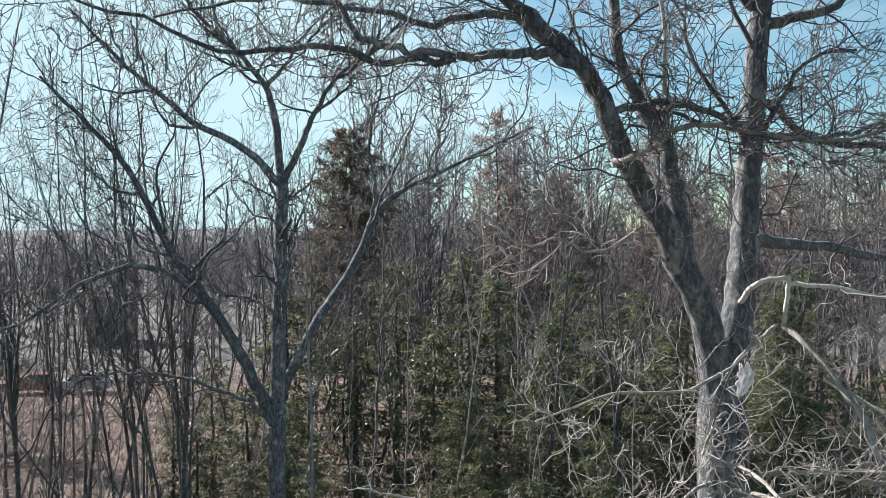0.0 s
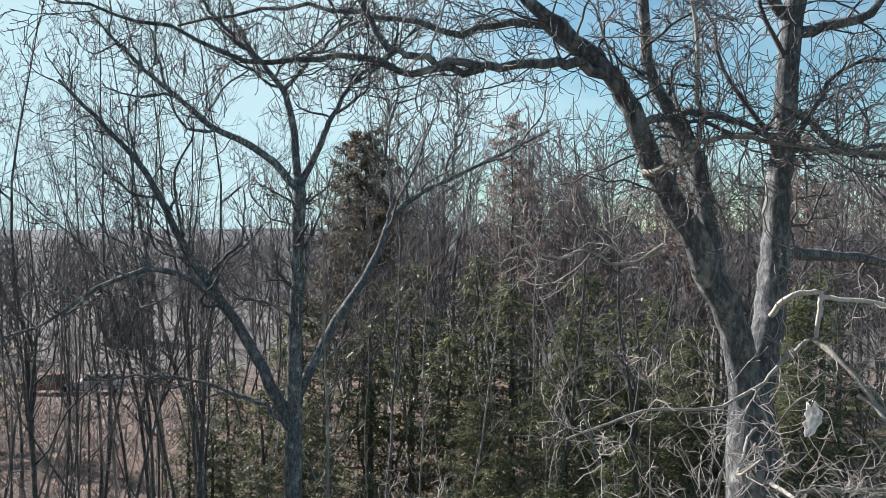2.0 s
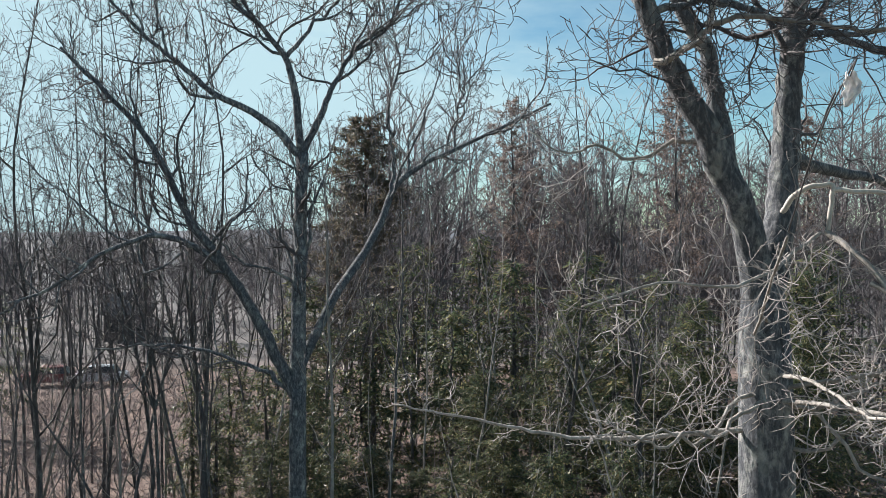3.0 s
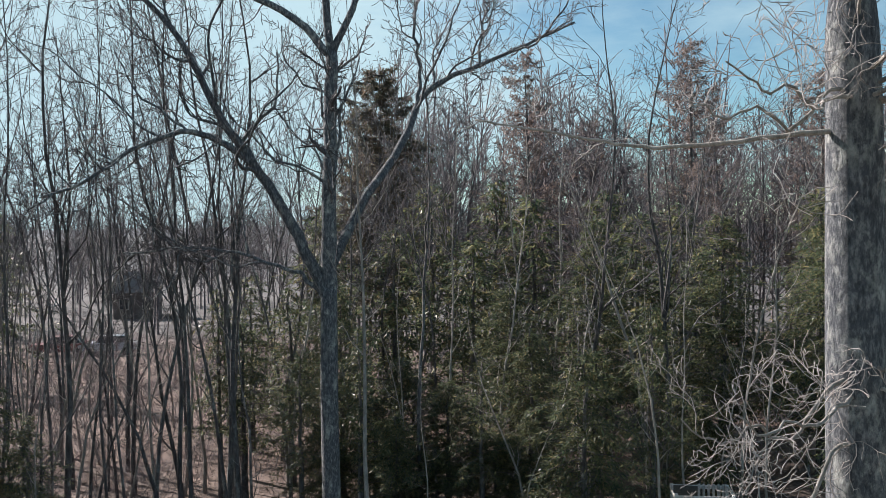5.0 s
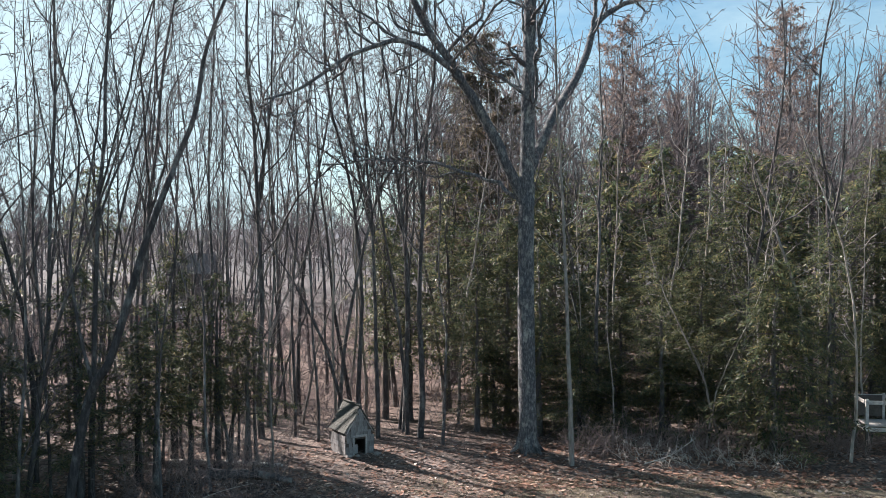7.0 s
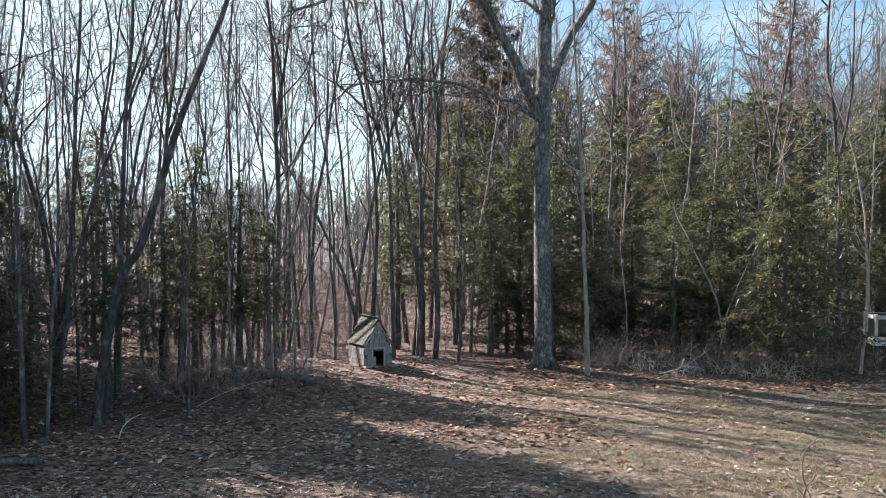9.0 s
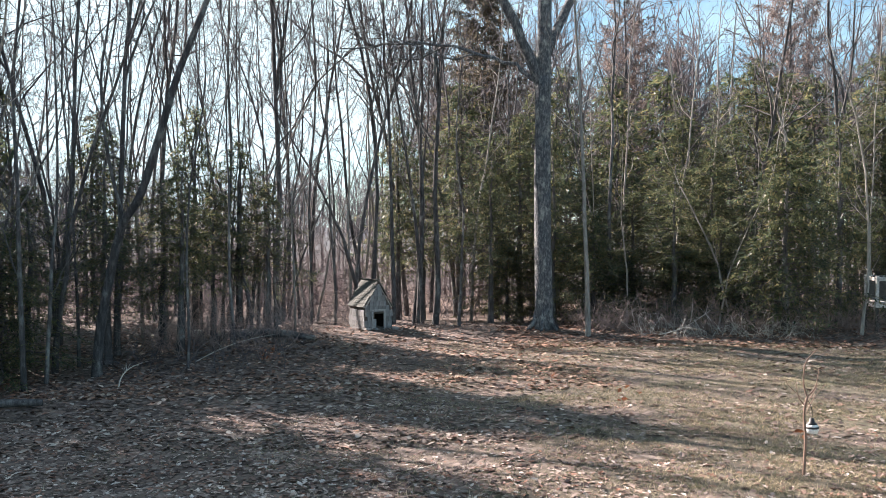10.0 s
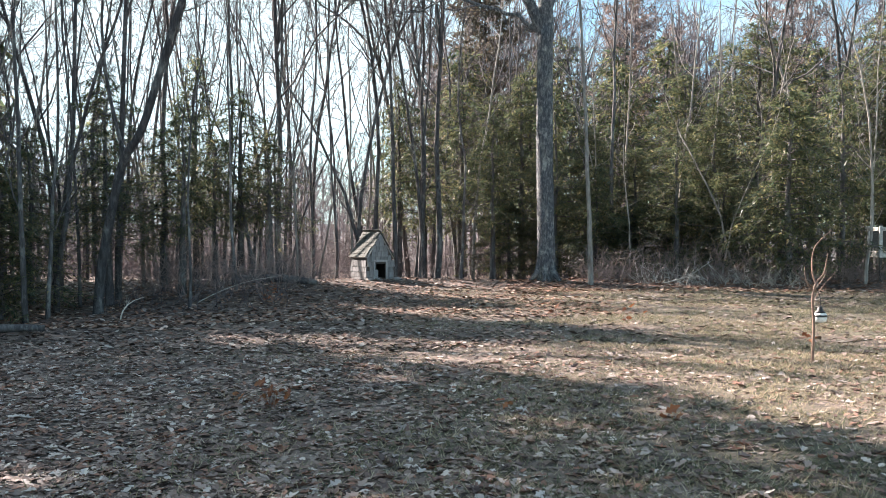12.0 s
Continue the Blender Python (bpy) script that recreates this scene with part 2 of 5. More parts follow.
BOARD = mottled("weathered_board", (0.22, 0.21, 0.20), (0.40, 0.38, 0.36), 6, 0.85, 0.4, (0.3, 1, 1), by_object=0.15)
# woods tinted blue-grey: the haze of distance is in the colour
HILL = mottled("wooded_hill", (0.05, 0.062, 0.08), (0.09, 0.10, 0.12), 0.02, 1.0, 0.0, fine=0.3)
SIDING = mottled("brown_siding", (0.10, 0.085, 0.078), (0.16, 0.14, 0.13), 2, 0.8)
ROOFING = mottled("dark_roofing", (0.08, 0.08, 0.085), (0.14, 0.14, 0.145), 3, 0.9)
GLASS = mottled("dark_window", (0.03, 0.035, 0.04), (0.06, 0.065, 0.07), 1, 0.1, 0.0)
CAR_PAINT = mottled("silver_car_paint", (0.50, 0.52, 0.55), (0.56, 0.58, 0.61), 2, 0.3, 0.0)
RED_PAINT = mottled("red_car_paint", (0.15, 0.03, 0.03), (0.20, 0.045, 0.04), 2, 0.35, 0.0)
TYRE = mottled("tyre_rubber", (0.012, 0.012, 0.012), (0.03, 0.03, 0.03), 9, 0.8)


# ---- mesh helpers ----
class Buf:
    """Vertices and faces that grow piece by piece into one mesh."""

    def __init__(self):
        self.v, self.f = [], []

    def tube(self, pts, r0, r1, sides=5, power=1.0, flare=0.0):
        n = len(pts)
        start = len(self.v)
        ref = Vector((0.37, 0.83, 0.41))
        for k, p in enumerate(pts):
            t = (pts[min(k + 1, n - 1)] - pts[max(k - 1, 0)])
            if t.length < 1e-6:
                t = Vector((0, 0, 1))
            t.normalize()
            u = t.cross(ref)
            if u.length < 0.1:
                u = t.cross(Vector((1, 0, 0)))
            u.normalize()
            w = t.cross(u)
            s = k / (n - 1)
            r = r0 + (r1 - r0) * s ** power
            if flare:
                r *= 1 + flare * math.exp(-s * n / 1.6)
            for j in range(sides):
                a = 2 * math.pi * j / sides
                q = p + u * (r * math.cos(a)) + w * (r * math.sin(a))
                self.v.append((q.x, q.y, q.z))
        for k in range(n - 1):
            for j in range(sides):
                a, b = start + k * sides + j, start + k * sides + (j + 1) % sides
                self.f.append((a, b, b + sides, a + sides))
        if sides > 4:
            self.f.append(tuple(start + (n - 1) * sides + j for j in range(sides)))

    def mesh(self, name, material, smooth=True):
        me = bpy.data.meshes.new(name)
        me.from_pydata(self.v, [], self.f)
        if smooth:
            me.polygons.foreach_set("use_smooth", [True] * len(me.polygons))
        me.materials.append(material)
        me.update()
        return me


def put(name, me, parent=None, label=""):
    ob = new(name, me)
    if parent:
        ob.parent = parent
    if label:
        ob["label"] = label
    return ob


def part(name, bm, material, parent, label=""):
    me = bpy.data.meshes.new(name)
    bm.to_mesh(me)
    bm.free()
    me.materials.append(material)
    return put(name, me, parent, label)


def box(w, d, h, at=(0, 0, 0), bevel=0.006, turn=None, bm=None):
    """A bevelled box standing on at."""
    own = bmesh.new()
    m = Matrix.Translation(at) @ (turn or Matrix()) @ Matrix.Translation((0, 0, h / 2)) @ Matrix.Diagonal((w, d, h, 1))
    bmesh.ops.create_cube(own, size=1, matrix=m)
    if bevel:
        bmesh.ops.bevel(own, geom=own.edges[:], offset=bevel, segments=1, affect="EDGES")
    if bm is None:
        return own
    me = bpy.data.meshes.new("tmp")
    own.to_mesh(me)
    own.free()
    bm.from_mesh(me)
    bpy.data.meshes.remove(me)
    return bm


def smooth_line(pts, steps=4):
    """A rounded line through the points."""
    p = [Vector(q) for q in pts]
    p = [p[0] * 2 - p[1]] + p + [p[-1] * 2 - p[-2]]
    out = []
    for k in range(1, len(p) - 2):
        for s in range(steps):
            t = s / steps
            a, b, c, d = p[k - 1], p[k], p[k + 1], p[k + 2]
            out.append(0.5 * ((2 * b) + (c - a) * t + (2 * a - 5 * b + 4 * c - d) * t * t + (3 * b - a - 3 * c + d) * t ** 3))
    return out + [p[-2]]


def wobble(amount, rng):
    return Vector((rng.gauss(0, amount), rng.gauss(0, amount), rng.gauss(0, amount)))


def grow(bufs, p, d, length, r, level, rng, spec):
    """One branch and, on it, its side branches. bufs: a mesh buffer for each level."""
    segs = spec["segs"][level]
    pts, dirs = [p], [d]
    step = length / segs
    for k in range(segs):
        d = (d + wobble(spec["crook"][level], rng) + Vector((0, 0, spec["rise"][level]))).normalized()
        p = p + d * step
        pts.append(p)
        dirs.append(d)
    end = max(r * spec["taper"][level], spec["least"])
    bufs[min(level, len(bufs) - 1)].tube(pts, r, end, spec["sides"][level])
    if level + 1 >= len(spec["kids"]) + 1 or level >= len(spec["kids"]):
        return
    sprout(bufs, pts, dirs, length, r, end, level, rng, spec)


def sprout(bufs, pts, dirs, length, r, end, level, rng, spec, first=None, kids=None):
    n = kids or spec["kids"][level]
    n = max(1, int(round(n * rng.uniform(0.75, 1.25))))
    a = rng.uniform(0, 6.28)
    lo = spec["bare"][level] if first is None else first
    for k in range(n):
        s = lo + (0.98 - lo) * (k + rng.random()) / n
        x = s * (len(pts) - 1)
        i = min(int(x), len(pts) - 2)
        q = pts[i].lerp(pts[i + 1], x - i)
        dd = dirs[min(i + 1, len(dirs) - 1)]
        side = dd.orthogonal().normalized()
        a += 2.4 + rng.uniform(-0.5, 0.5)
        side.rotate(Matrix.Rotation(a, 3, dd))
        ang = radians(rng.uniform(*spec["angle"][level]))
        nd = (dd * math.cos(ang) + side * math.sin(ang)).normalized()
        ln = spec["len"][level] * (1 - 0.55 * s) * rng.uniform(0.6, 1.25) * (length if spec.get("relative", True) else 1)
        rr = max(min((r + (end - r) * s) * spec["thin"][level] * rng.uniform(0.7, 1.0), r), spec["least"])
        grow(bufs, q, nd, ln, rr, level + 1, rng, spec)


FOREST = dict(segs=[14, 9, 5, 3], crook=[0.06, 0.17, 0.24, 0.3], rise=[0.02, 0.10, 0.08, 0.05], taper=[0.12, 0.2, 0.35, 0.6],
              least=0.0062, sides=[7, 4, 3, 3], kids=[16, 6, 3], bare=[0.36, 0.15, 0.12], angle=[(30, 72), (32, 68), (30, 65)],
              len=[0.45, 0.48, 0.5], thin=[0.48, 0.5, 0.6])
TWIGS = dict(segs=[6, 5, 4, 3], crook=[0.16, 0.2, 0.24, 0.28], rise=[0.06, 0.05, 0.05, 0.05], taper=[0.3, 0.35, 0.4, 0.5],
             least=0.0035, sides=[6, 4, 3, 3], kids=[7, 6, 5], bare=[0.15, 0.12, 0.1], angle=[(30, 75), (30, 75), (30, 75)],
             len=[0.55, 0.55, 0.5], thin=[0.5, 0.6, 0.65])


def forest_tree(seed, height, radius, straight=1.0, spec=None, bark_of=None, twig_of=None, bare=None, lean=(0, 0), forks=0):
    """Bare broadleaf tree as a thing with a trunk, limbs and twigs, at the origin."""
    rng = random.Random(seed)
    sp = dict(spec or FOREST)
    if bare is not None:
        sp["bare"] = [bare] + sp["bare"][1:]
    trunk, twigs = Buf(), Buf()
    n = 14
    p, d = Vector((0, 0, -0.3)), Vector((lean[0], lean[1], 1)).normalized()
    pts, dirs = [p], [d]
    for k in range(n):
        d = (d + wobble(0.055 * straight, rng) + Vector((0, 0, 0.015))).normalized()
        p = p + d * ((height + 0.3) / n)
        pts.append(p)
        dirs.append(d)
    trunk.tube(pts, radius, radius * 0.1, 9, 0.85, 0.25)
    root = new("bare_tree")
    put("trunk", trunk.mesh("trunk", bark_of or WOOD_BARK), root)
    one = dict(sp, kids=[1] + sp["kids"][1:])
    count = sp["kids"][0]
    # two or three stems that share the crown with the trunk
    stout = dict(one, thin=[0.8] + sp["thin"][1:], angle=[(16, 30)] + sp["angle"][1:], len=[0.62] + sp["len"][1:], kids=[1, 9, 3], bare=[0, 0.25, 0.12])
    for k in range(forks):
        lo = rng.uniform(0.32, 0.62)
        i = int(lo * n)
        b = Buf()
        sprout([trunk, b, twigs, twigs], pts[i:i + 2], dirs[i:i + 2], height * (1.05 - lo), radius * (1 - 0.85 * lo), radius * (0.97 - 0.85 * lo), 0, rng, stout, 0.0, 1)
        put("stem", b.mesh("stem", bark_of or WOOD_BARK), root)
    for k in range(count):
        lo = sp["bare"][0] + (0.97 - sp["bare"][0]) * (k + rng.random()) / count
        i = min(int(lo * n), n - 1)
        b = Buf()
        sprout([trunk, b, twigs, twigs], pts[i:i + 2], dirs[i:i + 2], height * (1.15 - 0.75 * lo), radius * (1 - 0.8 * lo), radius * (0.95 - 0.8 * lo), 0, rng, one, 0.0, 1)
        put("limb", b.mesh("limb", bark_of or WOOD_BARK), root)
    put("twig_crown", twigs.mesh("twig_crown", twig_of or TWIG), root)["kind"] = "stuff"
    return root


def needles(buf, q, axis, side, length, width):
    """One narrow blade of a feathery spray."""
    k = len(buf.v)
    e = q + axis * length
    for c in (q + side * width, q - side * width, e):
        buf.v.append((c.x, c.y, c.z))
    buf.f.append((k, k + 1, k + 2))


def conifer(seed, height, spread, material, boughs=90, droop=0.35, bare=0.06, ragged=0.3, leaf=0.11, sprays=40, round_off=0.75, inner=0.12, loose=0.4):
    """Evergreen with a trunk, boughs and soft needle sprays."""
    rng = random.Random(seed)
    trunk, wood, green = Buf(), Buf(), Buf()
    pts = [Vector((rng.gauss(0, 0.04) * k / 10, rng.gauss(0, 0.04) * k / 10, -0.2 + (height + 0.2) * k / 10)) for k in range(11)]
    trunk.tube(pts, 0.013 * height + 0.03, 0.012, 7, 1.0, 0.3)
    a = rng.uniform(0, 6)
    for k in range(boughs):
        s = bare + (0.985 - bare) * ((k + rng.random()) / boughs) ** 0.9
        reach = spread * ((1 - s) ** round_off + 0.06) * rng.uniform(1 - ragged, 1 + ragged * 0.6)
        if s < 0.3:
            reach *= 0.7 + s
        a += 2.4 + rng.uniform(-0.6, 0.6)
        out = Vector((math.cos(a), math.sin(a), 0))
        base = Vector((0, 0, s * height))
        n = 5
        line = []
        lift = rng.uniform(0.05, 0.42)
        sag = droop * rng.uniform(0.7, 1.5)
        sway = Vector((-out.y, out.x, 0)) * rng.uniform(-0.3, 0.3)
        for j in range(n + 1):
            t = j / n
            line.append(base + out * (reach * t) + sway * (reach * t * t) + Vector((0, 0, reach * (lift * t - sag * t * t))) + wobble(0.035 * reach * t, rng))
        wood.tube(line[:5] if reach < 0.8 else line, 0.006 + 0.008 * reach, 0.004, 3)
        side0 = Vector((-out.y, out.x, 0))
        m = max(5, int(sprays * (0.3 + reach / spread)))
        for j in range(m):
            t = inner + (1.02 - inner) * (j + rng.random()) / m
            x = min(t, 0.999) * n
            i = int(x)
            q = line[i].lerp(line[i + 1], x - i)
            fan = reach * 0.40 * (1.05 - t) * rng.uniform(0.4, 1.2) + leaf * 0.6
            for sg in (-1, 1):
                ax = (out * rng.uniform(0.4, 1.0) + side0 * sg * rng.uniform(0.3, 1.0) + Vector((0, 0, rng.uniform(-0.7, 0.2)))).normalized()
                cnt = 2 if fan > leaf * 1.6 else 1
                for c in range(cnt + 1):
                    qq = q + ax * (fan * c / (cnt + 0.5)) - Vector((0, 0, 0.12 * fan * c))
                    dd = (ax + wobble(loose, rng)).normalized()
                    sd = (dd.cross(Vector((0, 0, 1))) + wobble(loose * 0.8, rng)).normalized()
                    needles(green, qq + wobble(0.03, rng), dd, sd, leaf * rng.uniform(0.8, 1.7), leaf * rng.uniform(0.13, 0.24))
    root = new("conifer")
    put("trunk", trunk.mesh("trunk", WOOD_BARK), root)
    put("bough_frame", wood.mesh("bough_frame", TWIG), root)["kind"] = "stuff"
    put("needle_crown", green.mesh("needle_crown", material, False), root)["kind"] = "stuff"
    return root


# ---- ground ----
def step01(a, b, x):
    t = min(1.0, max(0.0, (x - a) / (b - a)))
    return t * t * (3 - 2 * t)


def ground_z(x, y):
    z = -0.05 - 0.032 * min(12, max(0, 3 - x)) * (1 - step01(13.5, 19.5, y))
    z += 0.13 * math.exp(-(((x + 1.4) / 2.6) ** 2 + ((y - 20.2) / 1.4) ** 2))
    z += 0.10 * math.exp(-((y - 20.3) / 1.3) ** 2) * step01(0, 4, x)
    z += 0.22 * math.exp(-(((x + 3.4) / 1.5) ** 2 + ((y - 17.6) / 0.8) ** 2))
    z -= 0.045 * max(0, min(y, 70) - 21.5)
    if y < 60:
        z += 0.05 * noise.noise((x * 0.5, y * 0.5, 0)) + 0.02 * noise.noise((x * 1.7, y * 1.7, 3))
    return z


def ground():
    xs = [-900, -500, -250, -120, -70, -45] + [-30 + 0.5 * k for k in range(121)] + [45, 70, 120, 250, 500, 900]
    ys = [-300, -100, -40, -15, -6] + [-2 + 0.5 * k for k in range(75)] + [37, 40, 45, 50, 56, 62, 70, 80, 110, 160, 260, 400, 700, 1100, 1800]
    v = [(x, y, ground_z(x, y)) for y in ys for x in xs]
    w = len(xs)
    f = [(j * w + i, j * w + i + 1, (j + 1) * w + i + 1, (j + 1) * w + i) for j in range(len(ys) - 1) for i in range(w - 1)]
    me = bpy.data.meshes.new("ground")
    me.from_pydata(v, [], f)
    me.polygons.foreach_set("use_smooth", [True] * len(me.polygons))
    me.materials.append(GROUND)
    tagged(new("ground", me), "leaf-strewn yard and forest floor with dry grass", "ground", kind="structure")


ground()


def far_hill(name, x0, x1, y, z0, rise, seed):
    n = 60
    v, f = [], []
    for k in range(n + 1):
        x = x0 + (x1 - x0) * k / n
        h = rise * (0.75 + 0.5 * noise.noise((k * 0.09 + seed, 0.3, seed))) + 3 * noise.noise((k * 1.3, seed, 0))
        v += [(x, y - 500, z0 - 30), (x, y, z0 + h), (x, y + 600, z0 - 30)]
    for k in range(n):
        a = k * 3
        f += [(a, a + 3, a + 4, a + 1), (a + 1, a + 4, a + 5, a + 2)]
    me = bpy.data.meshes.new(name)
    me.from_pydata(v, [], f)
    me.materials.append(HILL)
    tagged(new(name, me), "distant wooded ridge on the horizon, haze put into its blue-grey colour", "hill", kind="structure")


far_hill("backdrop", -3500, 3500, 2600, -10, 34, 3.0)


# ---- the two oaks ----
def limb(parent, name, pts, r0, r1, rng, twigs, material, kids=6, length=1.0, first=0.25, sides=7, spec=None, fine=None, label="", tip=(0.015, 0.010), subs=None, bend=0.0):
    """A limb along a line, with its side branches going into the twig buffer."""
    line = smooth_line(pts, 4)
    gnarl = 0.006 + 0.03 * r1 + bend * (1 if r0 < 0.07 else 0.2)
    line = [line[0]] + [q + wobble(gnarl, rng) for q in line[1:]]
    b = Buf()
    b.tube(line, r0, r1, sides)
    dirs = [(line[min(k + 1, len(line) - 1)] - line[max(k - 1, 0)]).normalized() for k in range(len(line))]
    sp = dict(spec or TWIGS)
    sp["relative"] = True
    sprout([b, fine or twigs, twigs, twigs], line, dirs, length, max(r1 * 1.3, tip[0]), max(r1, tip[1]), 0, rng, sp, first, kids)
    if subs:
        big = dict(sp, kids=[6, 6, 4], len=[1.0, 0.55, 0.5], thin=[0.74, 0.6, 0.6], segs=[8, 12, 8, 3], crook=[0.16, 0.22, 0.26, 0.28], angle=[(40, 70), (35, 65), (30, 60)])
        sprout([b, b, twigs, twigs], line, dirs, subs[1], min(r0 * 0.85, 0.09), max(min(r1 * 1.4, 0.055), 0.03), 0, rng, big, 0.35, subs[0])
    return put(name, b.mesh(name, material), parent, label)


def yard_oak():
    rng = random.Random(21)
    x, y = 2.5, 20.3
    z = ground_z(x, y)
    root = new("oak_tree")
    root.location = (x, y, z)
    tw = Buf()
    base = Buf()
    base.tube(smooth_line([(0, 0, -0.3), (0.02, 0, 0.25), (0.0, 0, 1.2), (-0.03, 0.03, 3.0), (-0.03, 0.08, 4.6), (-0.02, 0.1, 6.0)], 5), 0.225, 0.185, 12, 1.0, 0.15)
    for k in range(6):
        a = k * 1.05 + 0.3
        o = Vector((math.cos(a), math.sin(a), 0))
        base.tube([o * 0.1 + Vector((0, 0, 0.5)), o * 0.24 + Vector((0, 0, 0.16)), o * 0.46 + Vector((0, 0, -0.06))], 0.10, 0.03, 6)
    put("trunk", base.mesh("trunk", OAK_BARK), root, "grey furrowed oak trunk with flared roots")
    sp = dict(TWIGS, least=0.0075, kids=[6, 5, 3], len=[1.15, 0.7, 0.7], segs=[6, 8, 5, 3], crook=[0.16, 0.22, 0.26, 0.3], rise=[0.06, 0.12, 0.10, 0.05], angle=[(40, 70), (35, 65), (30, 60)])
    K = dict(spec=sp, subs=(9, 4.2), bend=0.03)
    d = Vector((x, y, z))

    def at(*pts):
        return [Vector(p) - d for p in pts]
    limb(root, "limb", at((2.48, 20.4, 5.7), (2.5, 20.4, 7.5), (2.55, 20.45, 9.6), (2.58, 20.5, 11.4)), 0.185, 0.14, rng, tw, OAK_BARK, 3, 1.6, 0.4, 9, **K)
    limb(root, "limb", at((2.48, 20.4, 5.75), (1.95, 20.3, 6.9), (1.35, 20.2, 8.1), (0.7, 20.1, 9.1), (0.05, 20.0, 10.1), (-0.7, 20.0, 11.6), (-1.6, 20.0, 12.6), (-2.7, 20.1, 13.7)), 0.15, 0.035, rng, tw, OAK_BARK, 14, 2.2, 0.4, 8, **K)
    limb(root, "limb", at((0.95, 20.15, 8.75), (0.15, 19.9, 9.35), (-0.6, 19.6, 9.5), (-1.6, 19.4, 9.1), (-2.6, 19.2, 8.4), (-3.4, 19.0, 8.1)), 0.085, 0.025, rng, tw, OAK_BARK, 10, 1.7, 0.35, 7, **K)
    limb(root, "limb", at((2.4, 20.4, 5.95), (1.6, 20.6, 6.45), (0.35, 20.8, 6.85), (-1.0, 21, 6.95), (-2.4, 21.2, 6.85)), 0.06, 0.02, rng, tw, OAK_BARK, 10, 1.6, 0.3, 6, **K)
    limb(root, "limb", at((2.52, 20.45, 6.5), (3.1, 21.2, 7.8), (4.1, 22.6, 9.5), (4.55, 23.4, 10.7), (5.3, 24.0, 11.4), (6.3, 24.8, 11.9), (7.6, 25.5, 12.6), (9.0, 26.0, 13.3)), 0.13, 0.03, rng, tw, OAK_BARK, 14, 2.2, 0.4, 8, **K)
    limb(root, "limb", at((4.5, 23.3, 10.6), (4.55, 23.3, 11.6), (4.4, 23.2, 12.6), (4.7, 23.3, 13.8), (4.5, 23.5, 15.2)), 0.06, 0.02, rng, tw, OAK_BARK, 10, 1.6, 0.3, 6, **K)
    limb(root, "limb", at((6.2, 24.75, 11.85), (6.2, 24.8, 12.6), (6.4, 24.9, 13.4), (6.2, 25.0, 14.6)), 0.045, 0.015, rng, tw, OAK_BARK, 9, 1.4, 0.3, 6, **K)
    limb(root, "limb", at((2.58, 20.5, 11.3), (1.8, 20.3, 12.1), (0.65, 20.2, 12.7), (-0.15, 20.1, 13.4), (-0.95, 20.0, 14.1), (-2.0, 20.0, 15.2)), 0.10, 0.025, rng, tw, OAK_BARK, 13, 2.0, 0.3, 7, **K)
    limb(root, "limb", at((2.58, 20.5, 11.3), (2.4, 20.5, 12.9), (2.2, 20.5, 13.6), (1.5, 20.4, 14.4), (0.6, 20.3, 15.3), (0.1, 20.3, 16.4)), 0.10, 0.02, rng, tw, OAK_BARK, 13, 2.0, 0.3, 7, **K)
    limb(root, "limb", at((2.2, 20.5, 13.5), (2.7, 20.6, 14.2), (3.4, 20.8, 14.9), (3.9, 21, 16.2)), 0.06, 0.02, rng, tw, OAK_BARK, 10, 1.7, 0.25, 6, **K)
    limb(root, "limb", at((2.6, 20.5, 11.35), (3.05, 20.6, 12.4), (3.3, 20.8, 13.0), (3.8, 21.0, 13.9), (4.5, 21.2, 14.4), (5.4, 21.3, 15.4)), 0.09, 0.02, rng, tw, OAK_BARK, 13, 2.0, 0.3, 7, **K)
    put("twig_crown", tw.mesh("twig_crown", OAK_TWIG), root)["kind"] = "stuff"
    tagged(root, "tall bare grey-barked oak with a forked crown at the yard's edge", "tree")


